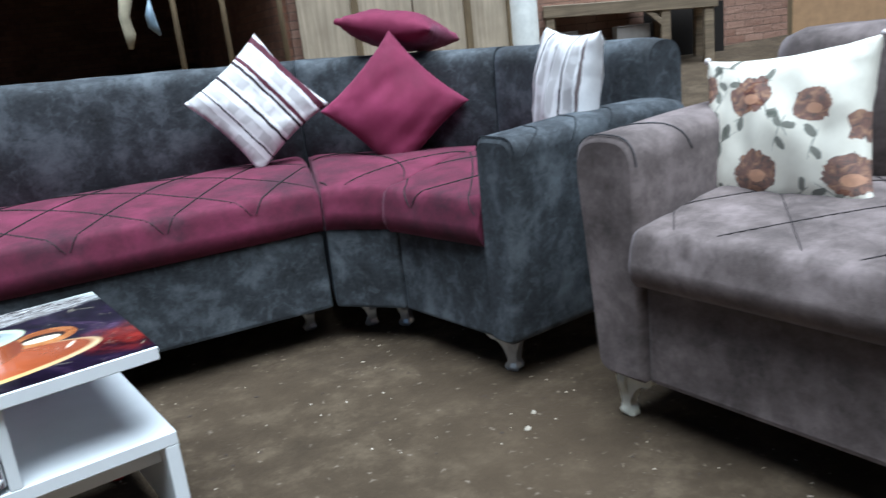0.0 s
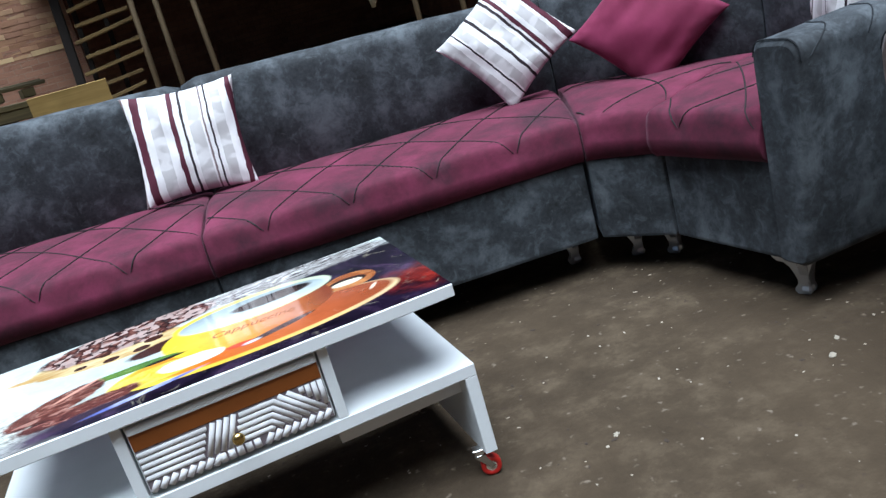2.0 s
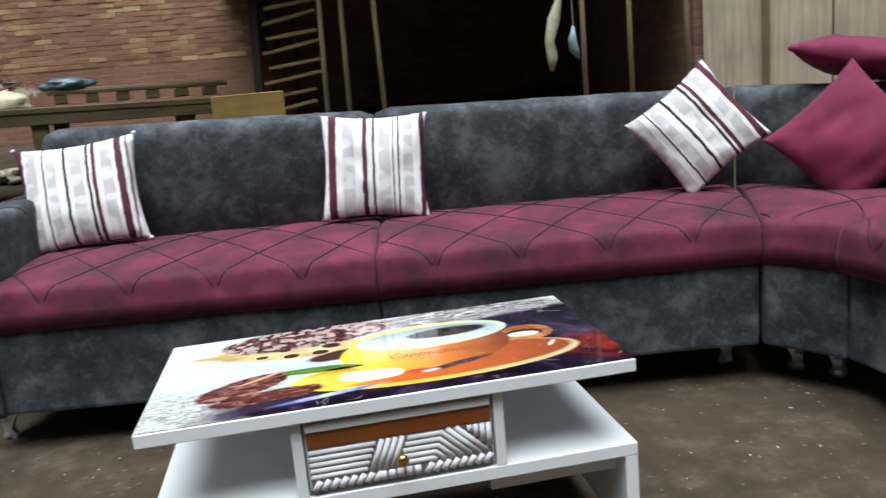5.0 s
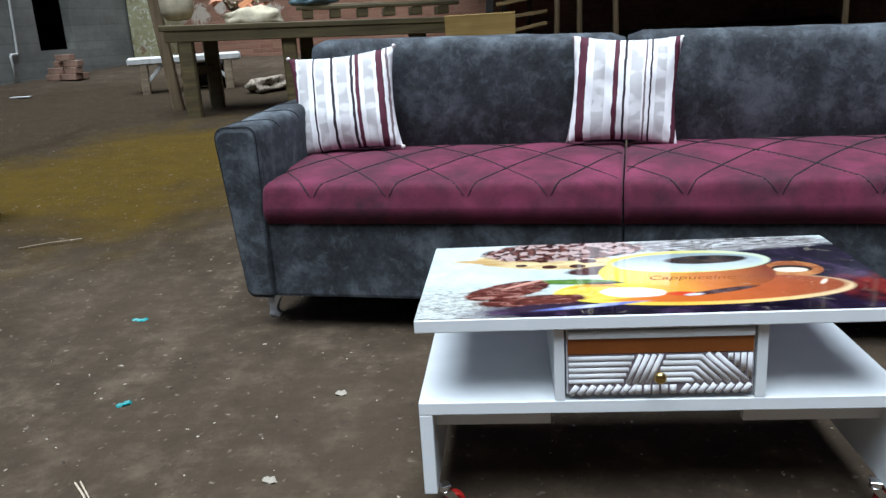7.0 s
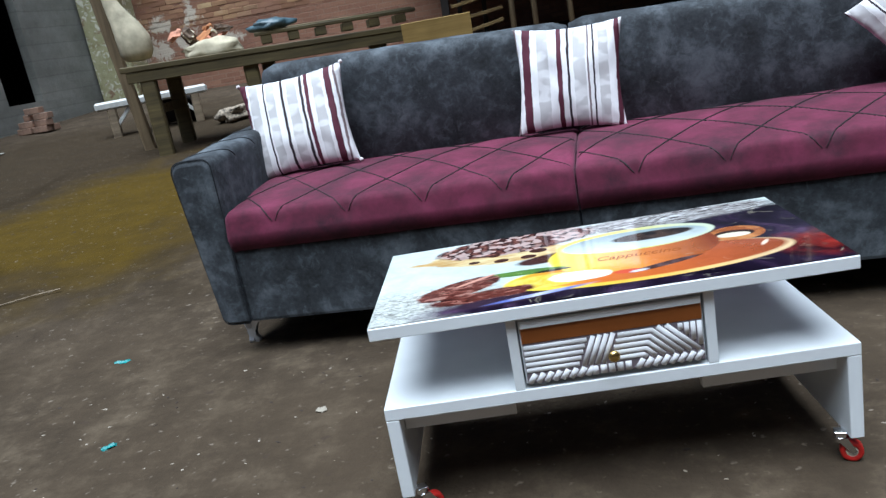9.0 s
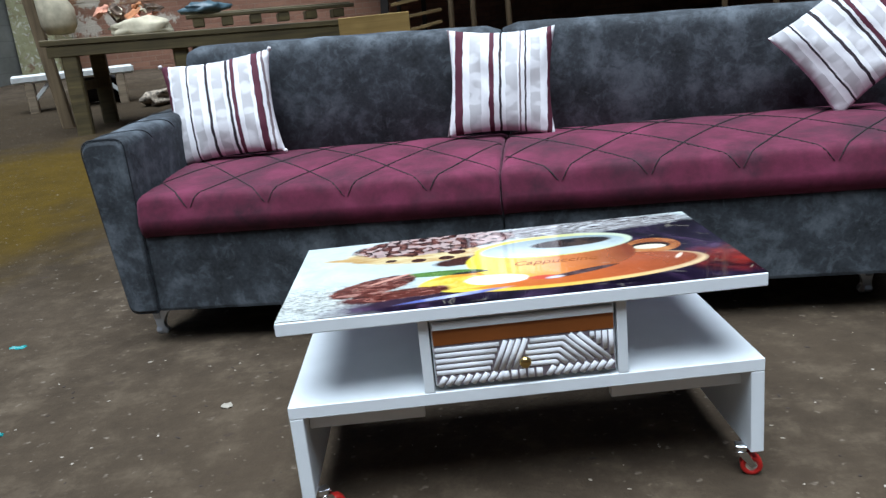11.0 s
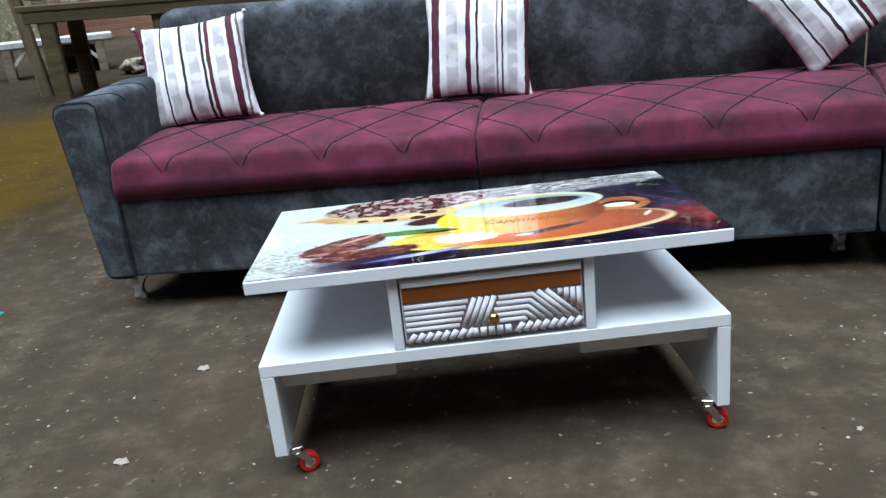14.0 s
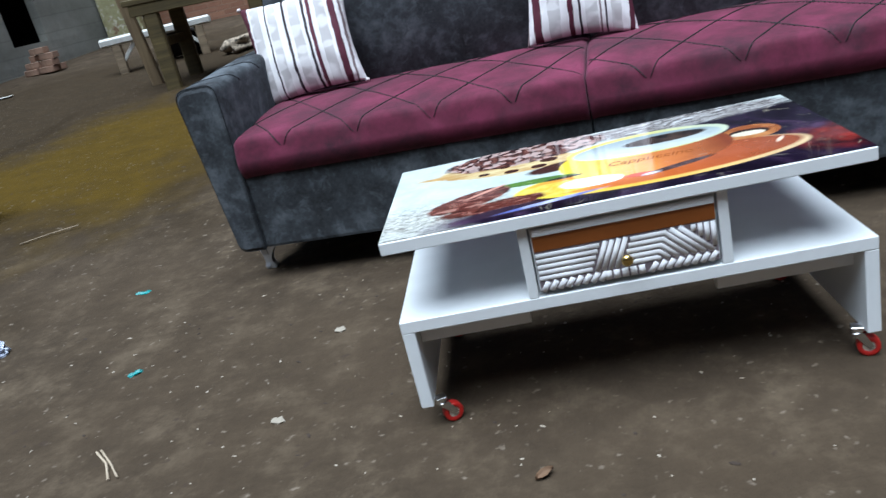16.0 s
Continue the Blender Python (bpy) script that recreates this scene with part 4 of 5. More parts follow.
letters.matrix_local = pose(0.093, 0.186, TABLE_TOP + 0.0009, 0, 0, -3)
tagged(letters, "brown printed lettering")

FRONT, SHELF = 0.018, 0.262
part("shelf", box(-0.455, 0.454, FRONT, 0.462, SHELF - 0.026, SHELF, 0.0015, 1), WHITE, table)
for x in (-0.455, 0.428):
    part("leg_panel", box(x, x + 0.026, FRONT + 0.0005, 0.461, 0.062, SHELF - 0.0265, 0.0015, 1), WHITE, table)
for x in (-0.1935, 0.1745):
    part("upright", box(x, x + 0.0195, FRONT, 0.455, SHELF + 0.0005, TABLE_TOP - 0.0275, 0.001, 1), WHITE, table)
part("back_panel", box(-0.1735, 0.174, 0.43, 0.455, SHELF + 0.0005, TABLE_TOP - 0.0275), WHITE, table)
part("under_rail", box(-0.428, -0.20, FRONT + 0.05, FRONT + 0.07, SHELF - 0.074, SHELF - 0.0265, 0.001, 1), WHITE, table)
part("under_rail", box(0.17, 0.43, FRONT + 0.05, FRONT + 0.07, SHELF - 0.074, SHELF - 0.0265, 0.001, 1), WHITE, table)
part("top_rail", box(-0.1735, 0.174, FRONT, FRONT + 0.02, TABLE_TOP - 0.0345, TABLE_TOP - 0.0275), WHITE, table)

# drawer front: a white strip, a copper band, and raised padded bars
DX0, DX1, DZ0, DZ1 = -0.171, 0.1715, 0.272, 0.403
drawer = part("drawer", box(DX0, DX1, FRONT + 0.006, 0.40, DZ0, DZ1, 0.001, 1), WHITE, table, "drawer with copper band and padded white ribs")
part("top_strip", box(DX0 + 0.003, DX1 - 0.003, FRONT - 0.006, FRONT + 0.006, DZ1 - 0.015, DZ1 - 0.001, 0.003, 2), WHITE, drawer)
part("copper_band", box(DX0 + 0.003, DX1 - 0.003, FRONT - 0.001, FRONT + 0.006, DZ1 - 0.047, DZ1 - 0.0155, 0.001, 1), COPPER, drawer, "brushed copper band")
PAD = plain("padded_leatherette", (0.84, 0.84, 0.86, 1), 0.5, vary=0.05, bump=0.02)
GROOVE = plain("dark_groove", rgb(112, 102, 108), 0.8, bump=0)
part("groove_backing", box(DX0 + 0.003, DX1 - 0.003, FRONT + 0.0, FRONT + 0.0062, DZ0 + 0.002, DZ1 - 0.048), GROOVE, drawer, "dark seams between the ribs")


def rib(points, r):
    """A half-round padded bar on the drawer front along points (x, z)."""
    pts = [Vector((x, FRONT + 0.003, z)) for x, z in points]
    bm = bmesh.new()
    rings = []
    for k, p in enumerate(pts):
        a = (pts[k] - pts[k - 1]).normalized() if k else (pts[1] - pts[0]).normalized()
        b = (pts[k + 1] - pts[k]).normalized() if k + 1 < len(pts) else a
        way = (a + b).normalized()
        side = Vector((-way.z, 0, way.x)) / max(0.5, way.dot(a))
        rings.append([p + side * r * math.cos(q) + Vector((0, -0.0055 * math.sin(q), 0)) for q in (math.pi * j / 6 for j in range(7))])
    return loft(rings, bm)


BAND, HI, STEP, SLOPE = DZ0 + 0.023, DZ1 - 0.05, 0.0116, 0.414
LEAN_X = [-0.034 + 0.0126 * k for k in range(4)]


def pad(points, r=0.0058):
    part("rib", rib(points, r), PAD, drawer, smooth=True)


for k in range(5):  # level ribs, cut off by the leaning ones
    z = HI - 0.006 - k * STEP
    pad([(DX0 + 0.004, z), (LEAN_X[0] - 0.010 - (HI - z) * SLOPE, z)])
for x in LEAN_X:
    pad([(x - (HI - BAND) * SLOPE, BAND), (x, HI)], 0.0056)
for k in range(5):  # nested ribs that bend down to the right
    z = HI - 0.006 - k * STEP
    bend = 0.075 - 0.0048 * k
    pad([(LEAN_X[-1] + 0.010 - (HI - z) * SLOPE, z), (bend, z), (bend + z - BAND, BAND + 0.001)])
CUT = 0.075 + HI - 0.006
for k in (1, 2):
    c = CUT + 0.0164 * k
    pad([(c - HI, HI), (c - BAND, BAND + 0.001)])
for k in range(4):  # upright ribs over the last slanting one
    x = DX1 - 0.0085 - 0.0118 * k
    low = max(BAND, CUT + 0.0164 * 2 + 0.013 - x)
    if low < HI - 0.006:
        pad([(x, low), (x, HI)], 0.0056)
for k in range(21):  # the foot band: slanting ribs to each side of a few upright ones
    x = DX0 + 0.007 + k * 0.0158
    slant = 0.013 if k < 8 or k > 12 else 0.0
    if x + slant < DX1 - 0.004:
        pad([(x, DZ0 + 0.002), (x + slant, BAND - 0.003)], 0.0066 if slant else 0.0074)
knob = bmesh.new()
bmesh.ops.create_cone(knob, cap_ends=True, segments=6, radius1=0.005, radius2=0.005, depth=0.02, matrix=Matrix.Translation((-0.002, FRONT - 0.012, 0.315)) @ Matrix.Rotation(radians(90), 4, "X"))
bmesh.ops.create_uvsphere(knob, u_segments=16, v_segments=10, radius=0.0115, matrix=Matrix.Translation((-0.002, FRONT - 0.022, 0.315)) @ Matrix.Diagonal((1, 0.7, 1, 1)))
part("knob", knob, BRASS, drawer, "round brass knob", smooth=True)


def caster(x, y, turn):
    m = Matrix.Translation((x, y, 0)) @ Matrix.Rotation(radians(turn), 4, "Z")
    bm = bmesh.new()
    box(-0.011, 0.011, -0.011, 0.011, 0.061, 0.0655, 0.001, 1, bm=bm)
    bmesh.ops.create_cone(bm, cap_ends=True, segments=16, radius1=0.012, radius2=0.009, depth=0.012, matrix=Matrix.Translation((0, 0, 0.058)))
    for sy in (-1, 1):
        loft([[(px + 0.0, sy * 0.0135 + q * 0.0012, pz) for px, pz in ((-0.01, 0.054), (0.012, 0.054), (0.03, 0.024), (0.02, 0.02))] for q in (-1, 1)], bm=bm)
    bmesh.ops.transform(bm, matrix=m, verts=bm.verts)
    fork = part("caster", bm, CHROME, table, "chrome caster fork")
    w = bmesh.new()
    ring = rounded([(-0.0105, 0.011), (-0.0105, 0.0215), (0.0105, 0.0215), (0.0105, 0.011)], 0.004, 3)
    n = 28
    loft([[Vector((0.02 + r * math.cos(a), q, 0.022 + r * math.sin(a))) for q, r in ring] for a in (2 * math.pi * k / n for k in range(n + 1))], bm=w, closed_ends=False)
    bmesh.ops.transform(w, matrix=m, verts=w.verts)
    part("wheel", w, RED, fork, "red rubber wheel", smooth=True)
    h = bmesh.new()
    bmesh.ops.create_cone(h, cap_ends=True, segments=20, radius1=0.0115, radius2=0.0115, depth=0.016, matrix=Matrix.Translation((0.02, 0, 0.022)) @ Matrix.Rotation(radians(90), 4, "X"))
    bmesh.ops.transform(h, matrix=m, verts=h.verts)
    part("hub", h, CREAM, fork, "pale hub")


caster(-0.418, 0.05, 25)
caster(0.42, 0.05, -15)
caster(-0.418, 0.425, 40)
caster(0.42, 0.425, 160)

# ---- things at the back of the yard ----
def beam(a, b, w, h, material, root, name, bevel=0.006, label=""):
    """A timber from a to b (in the root's space), w wide and h high."""
    a, b = Vector(a), Vector(b)
    way = b - a
    bm = box(0, way.length, -w / 2, w / 2, -h / 2, h / 2, bevel, 1)
    turn = way.to_track_quat("X", "Z").to_matrix().to_4x4()
    bmesh.ops.transform(bm, matrix=Matrix.Translation(a) @ turn, verts=bm.verts)
    return part(name, bm, material, root, label)


def lump(rx, ry, rz, seed, rough=0.3, sub=3):
    bm = bmesh.new()
    bmesh.ops.create_icosphere(bm, subdivisions=sub, radius=1)
    for v in bm.verts:
        k = 1 + rough * noise.noise((v.co.x * 1.7 + seed, v.co.y * 1.7, v.co.z * 1.7)) + rough * 0.4 * noise.noise((v.co.x * 5 + seed, v.co.y * 5, v.co.z * 5))
        v.co = Vector((v.co.x * rx, v.co.y * ry, max(v.co.z, -0.55) * rz)) * k
    return bm


# old workbench against the brick wall
BENCH_A, BENCH_B = Vector((-3.2, 5.45)), Vector((-0.35, 6.15))
bench = thing("workbench", Matrix.Translation((BENCH_A.x, BENCH_A.y, 0)) @ Matrix.Rotation(math.atan2(0.7, 2.85), 4, "Z"), "long weathered wooden workbench with thick uneven legs", "workbench")
BL = (BENCH_B - BENCH_A).length
for k in range(3):
    beam((-0.04 + 0.02 * k, 0.12 + 0.24 * k, 1.095), (BL, 0.12 + 0.24 * k, 1.02), 0.235, 0.05, BENCH_WOOD, bench, "plank")
beam((0.0, 0.03, 1.02), (BL, 0.03, 0.95), 0.04, 0.09, BENCH_WOOD, bench, "apron")
for x, y in ((0.16, 0.08), (0.3, 0.66), (1.05, 0.1), (1.2, 0.66), (2.2, 0.1), (2.3, 0.66)):
    p = bench.matrix_world @ Vector((x, y, 0))
    beam((x, y, rise(p.x, p.y) - 0.02), (x, y, 1.05 - 0.025 * x), 0.13, 0.13, BENCH_WOOD, bench, "leg", 0.015)
beam((0.16, 0.08, 0.72), (0.3, 0.66, 0.72), 0.05, 0.08, BENCH_WOOD, bench, "brace")

rack = thing("wooden_rack", Matrix.Translation((-2.15, 5.95, 1.105)) @ Matrix.Rotation(math.atan2(0.7, 2.85), 4, "Z"), "dark slatted wooden frame lying on the workbench", "rack")
beam((0, 0, 0.10), (1.5, 0, 0.075), 0.05, 0.035, BENCH_WOOD, rack, "rail")
beam((0, 0.2, 0.12), (1.5, 0.2, 0.095), 0.05, 0.035, BENCH_WOOD, rack, "rail")
for k in range(6):
    beam((0.1 + 0.25 * k, -0.02, 0.045 - 0.005 * k), (0.1 + 0.25 * k, 0.24, 0.045 - 0.005 * k), 0.10, 0.075, BENCH_WOOD, rack, "slat")


def lump_thing(name, x, y, z, rx, ry, rz, seed, material, label, category, rough=0.35):
    root = thing(name, pose(x, y, z, 0, 0, seed * 37 % 90), label, category)
    part("body", lump(rx, ry, rz, seed, rough), material, root, smooth=True)
    return root


lump_thing("cement_sack", -2.55, 5.9, 1.145, 0.28, 0.16, 0.10, 3, RAG, "dirty grey sack lying on the workbench", "sack")
heap = thing("sponge_heap", pose(-2.66, 5.98, 1.22, 0, 0, 14), "heap of pinkish foam and white cloth offcuts on the workbench", "offcuts")
rng = random.Random(31)
SCRAPS = [plain("pink_foam", rgb(196, 138, 112), 0.9, vary=0.35), plain("orange_foam", rgb(176, 118, 76), 0.9, vary=0.3), RAG, plain("dark_rag", rgb(96, 80, 66), 0.9, vary=0.5)]
for k in range(12):
    bm = lump(rng.uniform(0.05, 0.12), rng.uniform(0.03, 0.07), rng.uniform(0.02, 0.05), 40 + k, 0.75, 2)
    bmesh.ops.transform(bm, matrix=pose(rng.uniform(-0.26, 0.26), rng.uniform(-0.1, 0.1), rng.uniform(0.0, 0.10), rng.uniform(-30, 30), rng.uniform(-50, 50), rng.uniform(0, 180)), verts=bm.verts)
    part("offcut", bm, SCRAPS[k % 4], heap)
lump_thing("plastic_bag", -2.0, 6.06, 1.27, 0.2, 0.1, 0.06, 8, plain("blue_grey_plastic", rgb(74, 92, 100), 0.35, vary=0.4), "crumpled blue-grey plastic bag on the wooden rack", "bag", 0.5)
post = thing("wooden_post", Matrix.Translation((-3.55, 5.95, 0)), "leaning weathered wooden post beside the workbench", "post")
beam((0.16, 0.05, rise(-3.4, 6.0) - 0.03), (-0.03, 0, 2.6), 0.10, 0.10, OLD_WOOD_Y, post, "shaft", 0.012)
sack = thing("hanging_sack", pose(-3.22, 5.82, 1.42), "pale dirty cloth sack hanging from the post", "sack")
rings = []
for k, (z, rx, ry, dx) in enumerate(((-0.26, 0.02, 0.02, 0.02), (-0.25, 0.11, 0.09, 0.02), (-0.18, 0.15, 0.12, 0.02), (-0.05, 0.155, 0.12, 0.01), (0.08, 0.12, 0.09, -0.03), (0.2, 0.085, 0.06, -0.08), (0.36, 0.05, 0.04, -0.13), (0.55, 0.03, 0.025, -0.18), (0.7, 0.015, 0.015, -0.22))):
    rings.append([(dx + rx * math.cos(a) * (1 + 0.10 * noise.noise((math.cos(a) * 2, math.sin(a) * 2, z * 4)) + 0.05 * math.sin(5 * a + z * 6)), ry * math.sin(a) * (1 + 0.08 * math.sin(4 * a + k)), z) for a in (2 * math.pi * q / 20 for q in range(20))])
bm = loft(rings)
part("bag", bm, RAG, sack, smooth=True)
beam((-0.22, 0, 0.70), (-0.30, 0.1, 0.95), 0.012, 0.012, OLD_WOOD, sack, "cord", 0)

low = thing("low_bench", Matrix.Translation((-4.35, 7.05, 0)) @ Matrix.Rotation(math.atan2(0.43, 1.05), 4, "Z"), "low white-topped bench on stubby legs", "bench")
beam((0, 0.1, 0.80), (1.2, 0.1, 0.80), 0.26, 0.09, WHITE_BAR, low, "seat", 0.02)
for x in (0.16, 1.05):
    for y in (0.02, 0.18):
        beam((x, y, rise(-4.2 + x, 7.2) - 0.03), (x, y, 0.77), 0.09, 0.09, OLD_WOOD, low, "leg", 0.012)
    beam((x, 0.02, 0.55), (x + (0.2 if x < 0.5 else -0.2), 0.02, 0.76), 0.04, 0.04, WHITE_BAR, low, "brace")
tyre = thing("tyre", pose(-3.75, 7.75, rise(-3.75, 7.75) + 0.14, 0, 0, 20), "dark worn tyre lying beneath the low bench", "tyre")
bm = bmesh.new()
loft([[Vector(((0.2 + 0.09 * math.cos(b)) * math.cos(a), (0.2 + 0.09 * math.cos(b)) * math.sin(a), 0.14 * math.sin(b))) for b in (2 * math.pi * j / 10 for j in range(10))] for a in (2 * math.pi * k / 24 for k in range(25))], bm=bm, closed_ends=False)
part("rubber", bm, DARK, tyre, smooth=True)
lump_thing("rag_heap", -2.84, 7.15, rise(-2.84, 7.15) + 0.05, 0.27, 0.18, 0.10, 14, plain("mixed_rags", rgb(140, 128, 112), 0.9, vary=0.9, scale=34), "heap of patterned rags on the ground", "rags", 0.7)

bricks = thing("brick_stack", pose(-6.05, 8.55, rise(-6.05, 8.6), 0, 0, -18), "small stack of clay bricks on the ground", "bricks")
for k, (x, y, z, turn) in enumerate(((0, 0, 0, 0), (0.25, 0.02, 0, 4), (0.02, 0.13, 0, -3), (0.26, 0.14, 0, 2), (0.03, 0.02, 0.08, 3), (0.27, 0.05, 0.08, -6), (0.04, 0.12, 0.16, 6), (0.28, 0.06, 0.16, 4), (0.16, 0.05, 0.24, 3))):
    b = part("brick", box(-0.115, 0.115, -0.055, 0.055, 0, 0.076, 0.006, 1), CLAY, bricks)
    b.matrix_local = pose(x, y, z, 0, 0, turn)
tagged(part("pillar", box(-5.87, -5.30, 10.45, 11.09, 0.3, 4.2, 0.02), WHITEWASH), "brick pillar with flaking whitewash", "pillar", kind="structure")
pipe = thing("pipe", Matrix.Translation((*west(4.376, -0.025), 0)) @ Matrix.Rotation(math.atan2(WEST_WAY.y, WEST_WAY.x), 4, "Z"), "thin white pipe with an elbow running up the plastered wall", "pipe")
part("tube", tube([(-0.08, 0, 0.56), (-0.10, 0, 0.93), (-0.09, 0, 0.955), (0.0, 0, 0.955), (0.01, 0, 0.98), (0.05, 0, 1.8), (0.1, 0, 2.8)], 0.017, 8), WHITE_BAR, pipe, smooth=True)
stump = thing("timber_block", pose(-3.07, 2.42, rise(-3.07, 2.42), 0, 0, 20), "upright brown timber block standing on the ground", "timber")
part("block", box(-0.12, 0.12, -0.1, 0.1, -0.01, 0.30, 0.015), timber("red_brown_timber", rgb(84, 52, 38), rgb(128, 84, 62), 2), stump)

board = thing("plywood_offcut", pose(-0.76, 5.35, rise(-0.5, 5.4), 8, 0, 2), "yellow plywood offcut leaning on the workbench", "board")
part("sheet", box(0, 0.57, 0, 0.02, 0, 0.79, 0.002, 1), YELLOW_WOOD, board)
pallet = thing("pallet_stack", pose(-0.42, 5.85, 0), "upright stack of pale wooden pallet slats", "pallet")
beam((-0.02, 0.1, 0.3), (0.10, 0.1, 2.6), 0.10, 0.07, plain("black_timber", rgb(44, 38, 34), 0.8), pallet, "dark_post")
rng = random.Random(7)
for k in range(14):
    z = 0.75 + k * 0.125
    x = 0.08 + 0.012 * k
    beam((x - 0.02 + rng.uniform(-0.03, 0.03), rng.uniform(-0.04, 0.04), z), (x + 0.42 + rng.uniform(-0.05, 0.05), rng.uniform(-0.04, 0.04), z + 0.07 + rng.uniform(-0.03, 0.05)), 0.06, 0.03, SLAT_WOOD, pallet, "slat", 0.003)
for k in range(2):
    beam((0.12 + 0.22 * k, 0.09, 0.4), (0.2 + 0.22 * k, 0.09, 2.5), 0.04, 0.04, DARK, pallet, "stile")
for az, d, lean in ((2.45, 7.0, -0.05), (3.9, 7.05, -0.03), (6.1, 7.0, 0.02), (20.5, 7.0, 0.0), (23.6, 7.0, 0.01), (27.3, 6.95, 0.02)):
    x, y = at(az, d)
    p = thing("pole", Matrix.Translation((x, y, rise(x, y))), "thin upright bamboo pole propping the shed roof", "pole", "shed poles")
    part("shaft", tube([(lean, 0, -0.05), (lean * 0.4, 0, 1.0), (-lean * 0.6, 0, 2.8)], [0.026, 0.023, 0.02], 8), OLD_WOOD_Y, p, smooth=True)
hang = thing("hanging_cloth", pose(1.47, 3.45, 1.0), "pale strip of cloth hanging from a cord", "cloth")
part("cloth", tube([(0, 0, 0), (0.01, 0, 0.08), (0.0, 0.01, 0.18), (0.03, 0, 0.3), (0.07, 0, 0.42), (0.1, 0, 0.55)], [0.012, 0.034, 0.03, 0.04, 0.02, 0.012], 8), RAG, hang, smooth=True)
part("cord", tube([(0.1, 0, 0.54), (0.12, 0, 1.6)], 0.006, 6), OLD_WOOD, hang)
hang2 = thing("plastic_strip", pose(1.62, 3.44, 1.06), "scrap of pale blue plastic hanging on a cord", "plastic")
part("scrap", tube([(0.03, 0, 0), (0.0, 0.01, 0.06), (-0.01, 0, 0.12), (0.0, 0, 0.2)], [0.006, 0.03, 0.026, 0.006], 6), plain("blue_plastic", rgb(140, 160, 176), 0.4), hang2, smooth=True)
part("cord", tube([(0, 0, 0.2), (-0.03, 0, 1.5)], 0.004, 6), OLD_WOOD, hang2)

# plank screen, bench, brick pier and tan board on the east side
EAST = Matrix.Translation((3.35, 5.08, 0)) @ Matrix.Rotation(math.atan2(-2.2, 6.25), 4, "Z")
screen = thing("plank_screen", EAST, "screen of pale upright boards with darker battens", "screen")
for k in range(4):
    part("board", box(0.02 + 0.52 * k, 0.525 + 0.52 * k, -0.03, 0.0, 0.25, 2.7, 0.003, 1), PALE_WOOD, screen)
for x in (0.52, 1.56, 1.98):
    part("batten", box(x - 0.03, x + 0.03, -0.07, -0.031, 0.25, 2.7, 0.004, 1), OLD_WOOD_Y, screen)
drum = thing("plastic_drum", pose(*at(43.8, 7.4), rise(*at(43.8, 7.4))), "dusty white plastic drum", "drum")
part("shell", loft([[(r * math.cos(a), r * math.sin(a), z) for a in (2 * math.pi * k / 20 for k in range(20))] for r, z in ((0.10, 0), (0.125, 0.02), (0.12, 0.3), (0.128, 0.33), (0.12, 0.36), (0.118, 0.9), (0.09, 0.95))]), WHITE_BAR, drum, smooth=True)
p0, p1 = Vector(at(45.0, 7.9)), Vector(at(56.3, 8.1))
rb = thing("work_table", Matrix.Translation((p0.x, p0.y, 0)) @ Matrix.Rotation(math.atan2(p1.y - p0.y, p1.x - p0.x), 4, "Z"), "rough plank work table with a lower shelf", "table")
RL = (p1 - p0).length
for k in range(3):
    beam((0, 0.1 + 0.2 * k, 1.0), (RL, 0.1 + 0.2 * k, 0.94), 0.19, 0.05, OLD_WOOD, rb, "plank")
beam((0, 0.02, 0.95), (RL, 0.02, 0.89), 0.03, 0.08, OLD_WOOD, rb, "apron")
beam((0.05, 0.3, 0.62), (RL - 0.5, 0.3, 0.60), 0.5, 0.03, OLD_WOOD, rb, "shelf")
for x in (0.06, 1.12, RL - 0.08):
    q = rb.matrix_world @ Vector((x, 0.1, 0))
    for y in (0.06, 0.55):
        beam((x, y, rise(q.x, q.y) - 0.05), (x, y, 0.94), 0.09, 0.09, OLD_WOOD, rb, "leg", 0.01)
beam((1.1, 0.04, 0.75), (0.92, 0.04, 0.92), 0.05, 0.05, OLD_WOOD, rb, "brace")
for k, (x, s) in enumerate(((0.2, 0.12), (0.82, 0.16))):
    c = thing("carton", rb.matrix_world @ pose(x, 0.2, 0.64, 0, 0, 8 * k), "grey cardboard box on the lower shelf", "box")
    part("box_body", box(-s, s, -0.1, 0.1, 0, 0.12, 0.006, 1), plain("grey_card", rgb(150, 144, 138), 0.8), c)
    part("flap", box(-s, s, -0.11, 0.0, 0.121, 0.127, 0.001, 1), plain("grey_card_flap", rgb(160, 154, 148), 0.8), c)
# Black sheet added behind the table, standing in for the unlit void there.
backing = thing("void_sheet", rb.matrix_world @ pose(0.1, 0.68, 0.35), "added black sheet for the dark void behind the work table", "tarpaulin")
bm = loft([[(0.24 * k, 0.02 * math.sin(k * 1.3), 0), (0.24 * k, 0.02 * math.sin(k * 1.3), 0.55), (0.24 * k, 0.012 + 0.02 * math.sin(k * 1.3), 0.55), (0.24 * k, 0.012 + 0.02 * math.sin(k * 1.3), 0)] for k in range(8)])
part("sheet", bm, DARK, backing)
x, y = at(64.5, 8.0)
tan = thing("tan_panel", Matrix.Translation((x, y, rise(x, y))) @ Matrix.Rotation(radians(-62), 4, "Z"), "large tan board standing against the wall", "board")
part("sheet", box(-0.55, 0.75, 0, 0.02, 0, 1.9, 0.003, 1), TAN, tan)
part("edge_batten", box(-0.57, -0.53, -0.012, 0.03, 0, 1.9, 0.004, 1), OLD_WOOD_Y, tan)


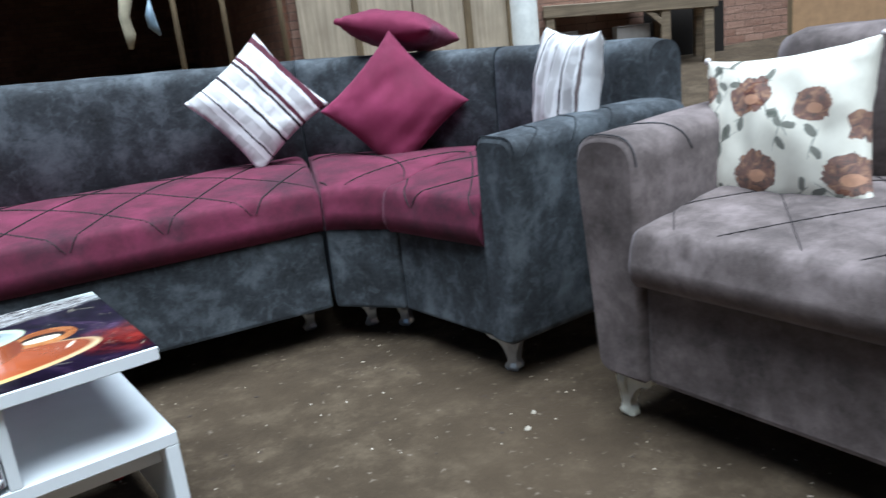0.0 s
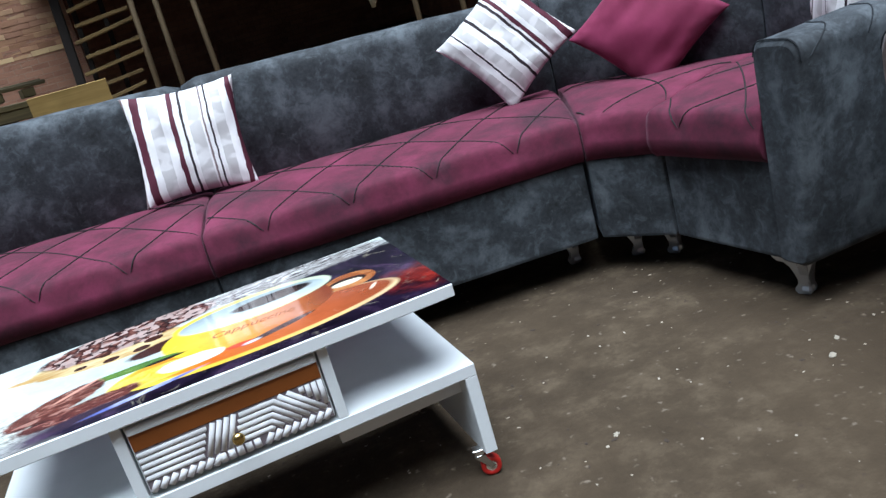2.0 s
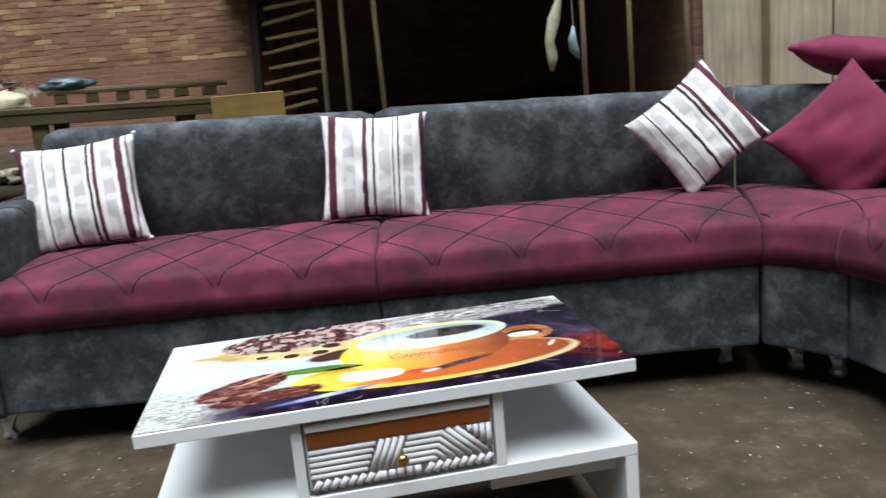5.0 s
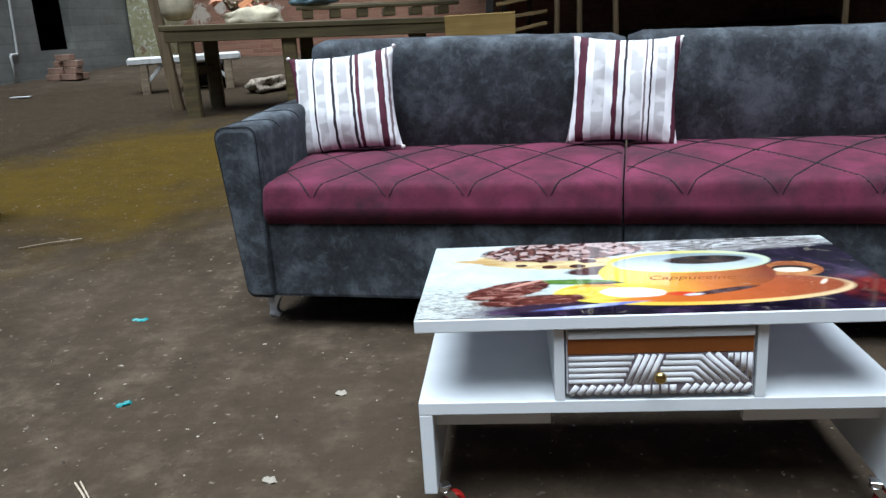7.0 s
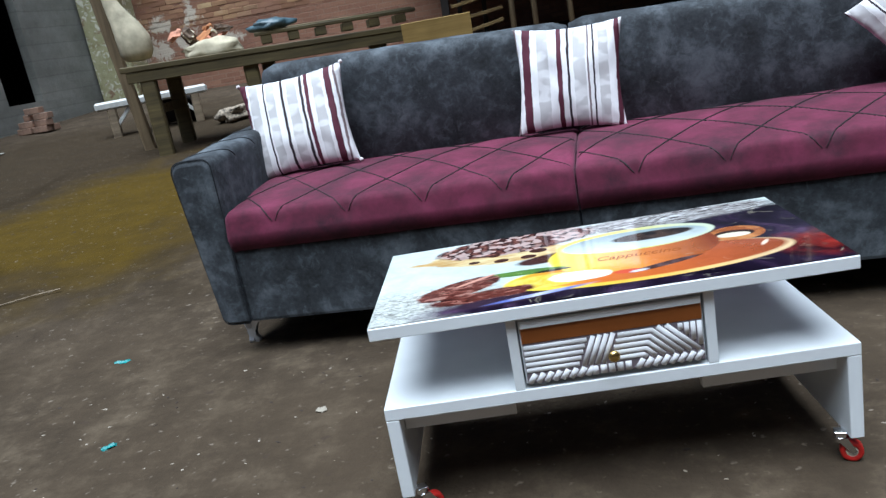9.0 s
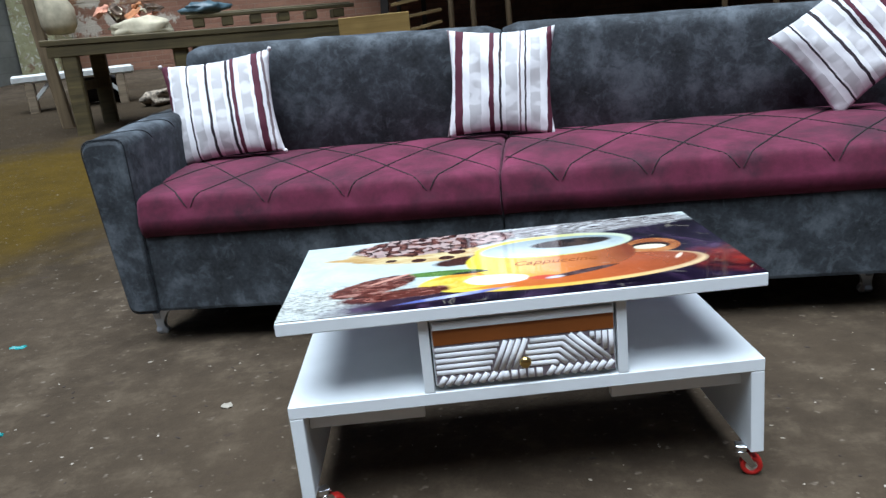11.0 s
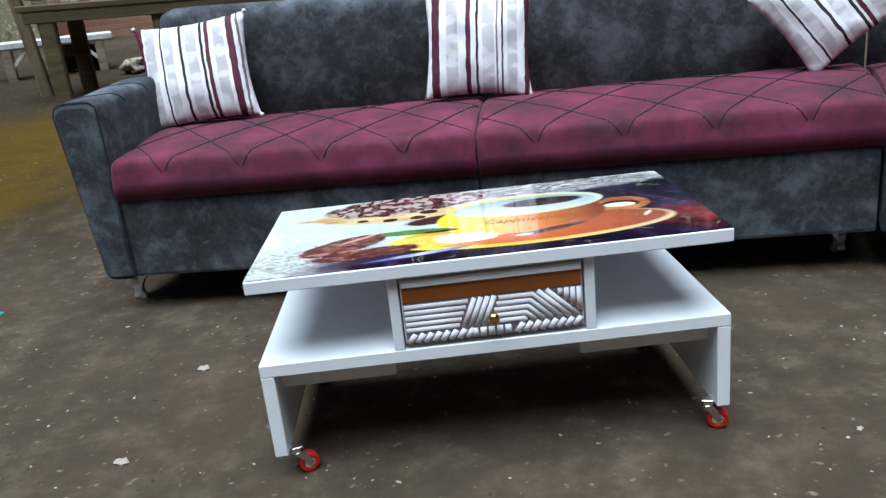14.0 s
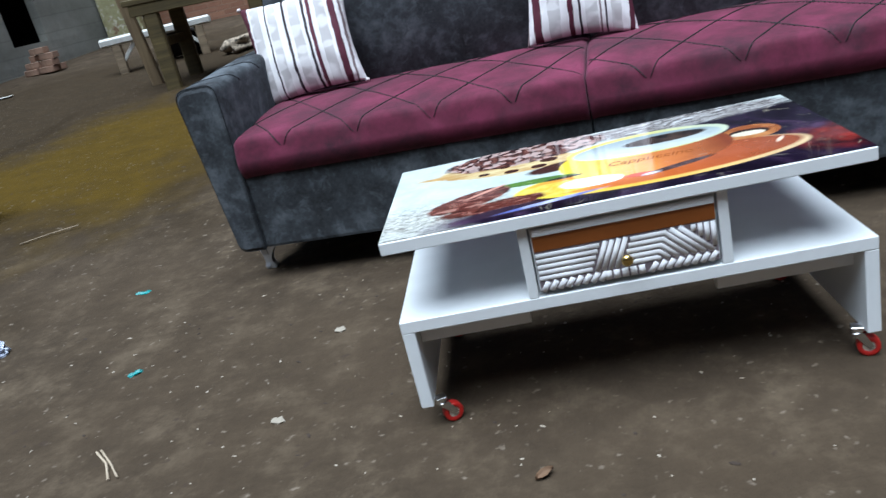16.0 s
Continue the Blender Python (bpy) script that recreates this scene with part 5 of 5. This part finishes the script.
# ---- litter on the ground ----
def chips(name, count, seed, size, material, label, area, flat=0.3):
    rng = random.Random(seed)
    bm = bmesh.new()
    for _ in range(count):
        x, y = rng.uniform(*area[0]), rng.uniform(*area[1])
        s = size * rng.uniform(0.4, 1.4)
        m = Matrix.Translation((x, y, rise(x, y) + s * flat * 0.3)) @ Matrix.Rotation(rng.uniform(0, 6.3), 4, "Z") @ Matrix.Diagonal((s * rng.uniform(0.6, 1.8), s * rng.uniform(0.4, 1), s * flat, 1))
        bmesh.ops.create_icosphere(bm, subdivisions=1, radius=1, matrix=m)
    tagged(part(name, bm, material), label, "litter", kind="stuff")


chips("pale_chips", 380, 3, 0.0036, plain("chalk_chip", rgb(160, 150, 136), 0.9), "pale wood and plaster chips scattered on the earth", ((-2.2, 1.5), (-0.9, 1.2)))
chips("dark_chips", 260, 9, 0.005, plain("dark_chip", rgb(52, 42, 34), 0.9), "dark crumbs and bits of bark on the earth", ((-2.6, 1.4), (-0.9, 1.6)))
TEAL = plain("teal_plastic", rgb(40, 130, 130), 0.4)
for x, y, s, turn in ((-1.61, 1.21, 0.02, 10), (-1.355, 0.558, 0.014, 50)):
    t = thing("plastic_scrap", pose(x, y, rise(x, y), 0, 0, turn), "small crumpled teal plastic scrap", "scrap", "teal scraps")
    part("scrap", lump(s * 1.6, s * 0.8, s * 0.6, x, 0.8, 2), TEAL, t)
for x, y, s in ((-0.825, 0.17, 0.02), (-0.75, 0.6, 0.02), (1.205, -0.10, 0.011), (0.70, -0.02, 0.008), (1.27, -0.05, 0.008)):
    t = thing("plaster_chip", pose(x, y, rise(x, y), 0, 0, 40 * x), "whitish plaster chip on the ground", "chip", "plaster chips")
    part("chip", lump(s, s * 0.7, s * 0.35, x * 3, 0.8, 2), plain("plaster_chip", rgb(150, 142, 128), 0.9), t)
stick = thing("twig", pose(-1.225, 0.103, 0.004), "two pale dry straws lying on the ground", "twig")
part("straw", tube([(-0.055, 0.06, 0), (0.0, 0.0, 0.003), (0.035, -0.065, 0)], 0.0028, 5), PALE_WOOD, stick)
part("straw", tube([(-0.045, 0.065, 0), (0.01, 0.0, 0.002), (0.055, -0.06, 0)], 0.0022, 5), PALE_WOOD, stick)
stick2 = thing("twig", pose(-2.42, 2.04, rise(-2.42, 2.04) + 0.01), "pale dry straw on the ground", "twig")
part("straw", tube([(-0.12, -0.06, 0), (0.0, 0.012, 0.003), (0.12, 0.06, 0.004)], 0.0032, 5), OLD_WOOD, stick2)
leaf = thing("dead_leaf", pose(-0.225, -0.177, 0.004, 6, 4, 30) @ Matrix.Scale(0.65, 4), "curled brown dead leaf on the ground", "leaf")
part("blade", loft([[(x, w * q, 0.010 * q * q + 0.006 * math.sin(x * 60)) for q in (-1, -0.5, 0, 0.5, 1)] + [(x, w * q, 0.010 * q * q + 0.006 * math.sin(x * 60) + 0.001) for q in (1, 0.5, 0, -0.5, -1)] for x, w in ((-0.03, 0.002), (-0.018, 0.012), (0, 0.016), (0.016, 0.010), (0.03, 0.001))]), plain("dead_leaf", rgb(104, 80, 58), 0.8), leaf)
rag2 = thing("crumpled_wrapper", pose(-1.99, 0.88, 0.01), "crumpled bluish wrapper on the ground", "wrapper")
part("foil", lump(0.035, 0.03, 0.03, 31, 0.8), plain("foil", rgb(150, 156, 172), 0.35, 0.3), rag2)
paper = thing("paper_scrap", pose(-5.58, 6.99, rise(-5.58, 6.99) + 0.01, 0, 0, 15), "white scrap of paper on the ground", "paper")
part("sheet", box(-0.1, 0.1, -0.06, 0.06, 0, 0.004), WHITE_BAR, paper)

# the nearer bricks of the back wall, proud of its mortar
brick_meshes = []
for k in range(4):
    bm = box(-0.113, 0.113, -0.004, 0.02, -0.035, 0.035, 0.004, 1)
    r = random.Random(k)
    for v in bm.verts:
        v.co += Vector((r.uniform(-0.004, 0.004), r.uniform(-0.003, 0.003), r.uniform(-0.003, 0.003)))
    mesh = bpy.data.meshes.new("brick")
    bm.to_mesh(mesh)
    bm.free()
    mesh.materials.append(BRICK_FACE)
    brick_meshes.append(mesh)
rng = random.Random(5)
north = bpy.data.objects["wall_north"]
for row in range(15):
    for col in range(20):
        b = new("brick", brick_meshes[rng.randrange(4)])
        b.parent = north
        b.location = (0.95 + col * 0.232 + (0.116 if row % 2 else 0) + rng.uniform(-0.004, 0.004), rng.uniform(-0.004, 0.004), 1.72 + row * 0.0745)
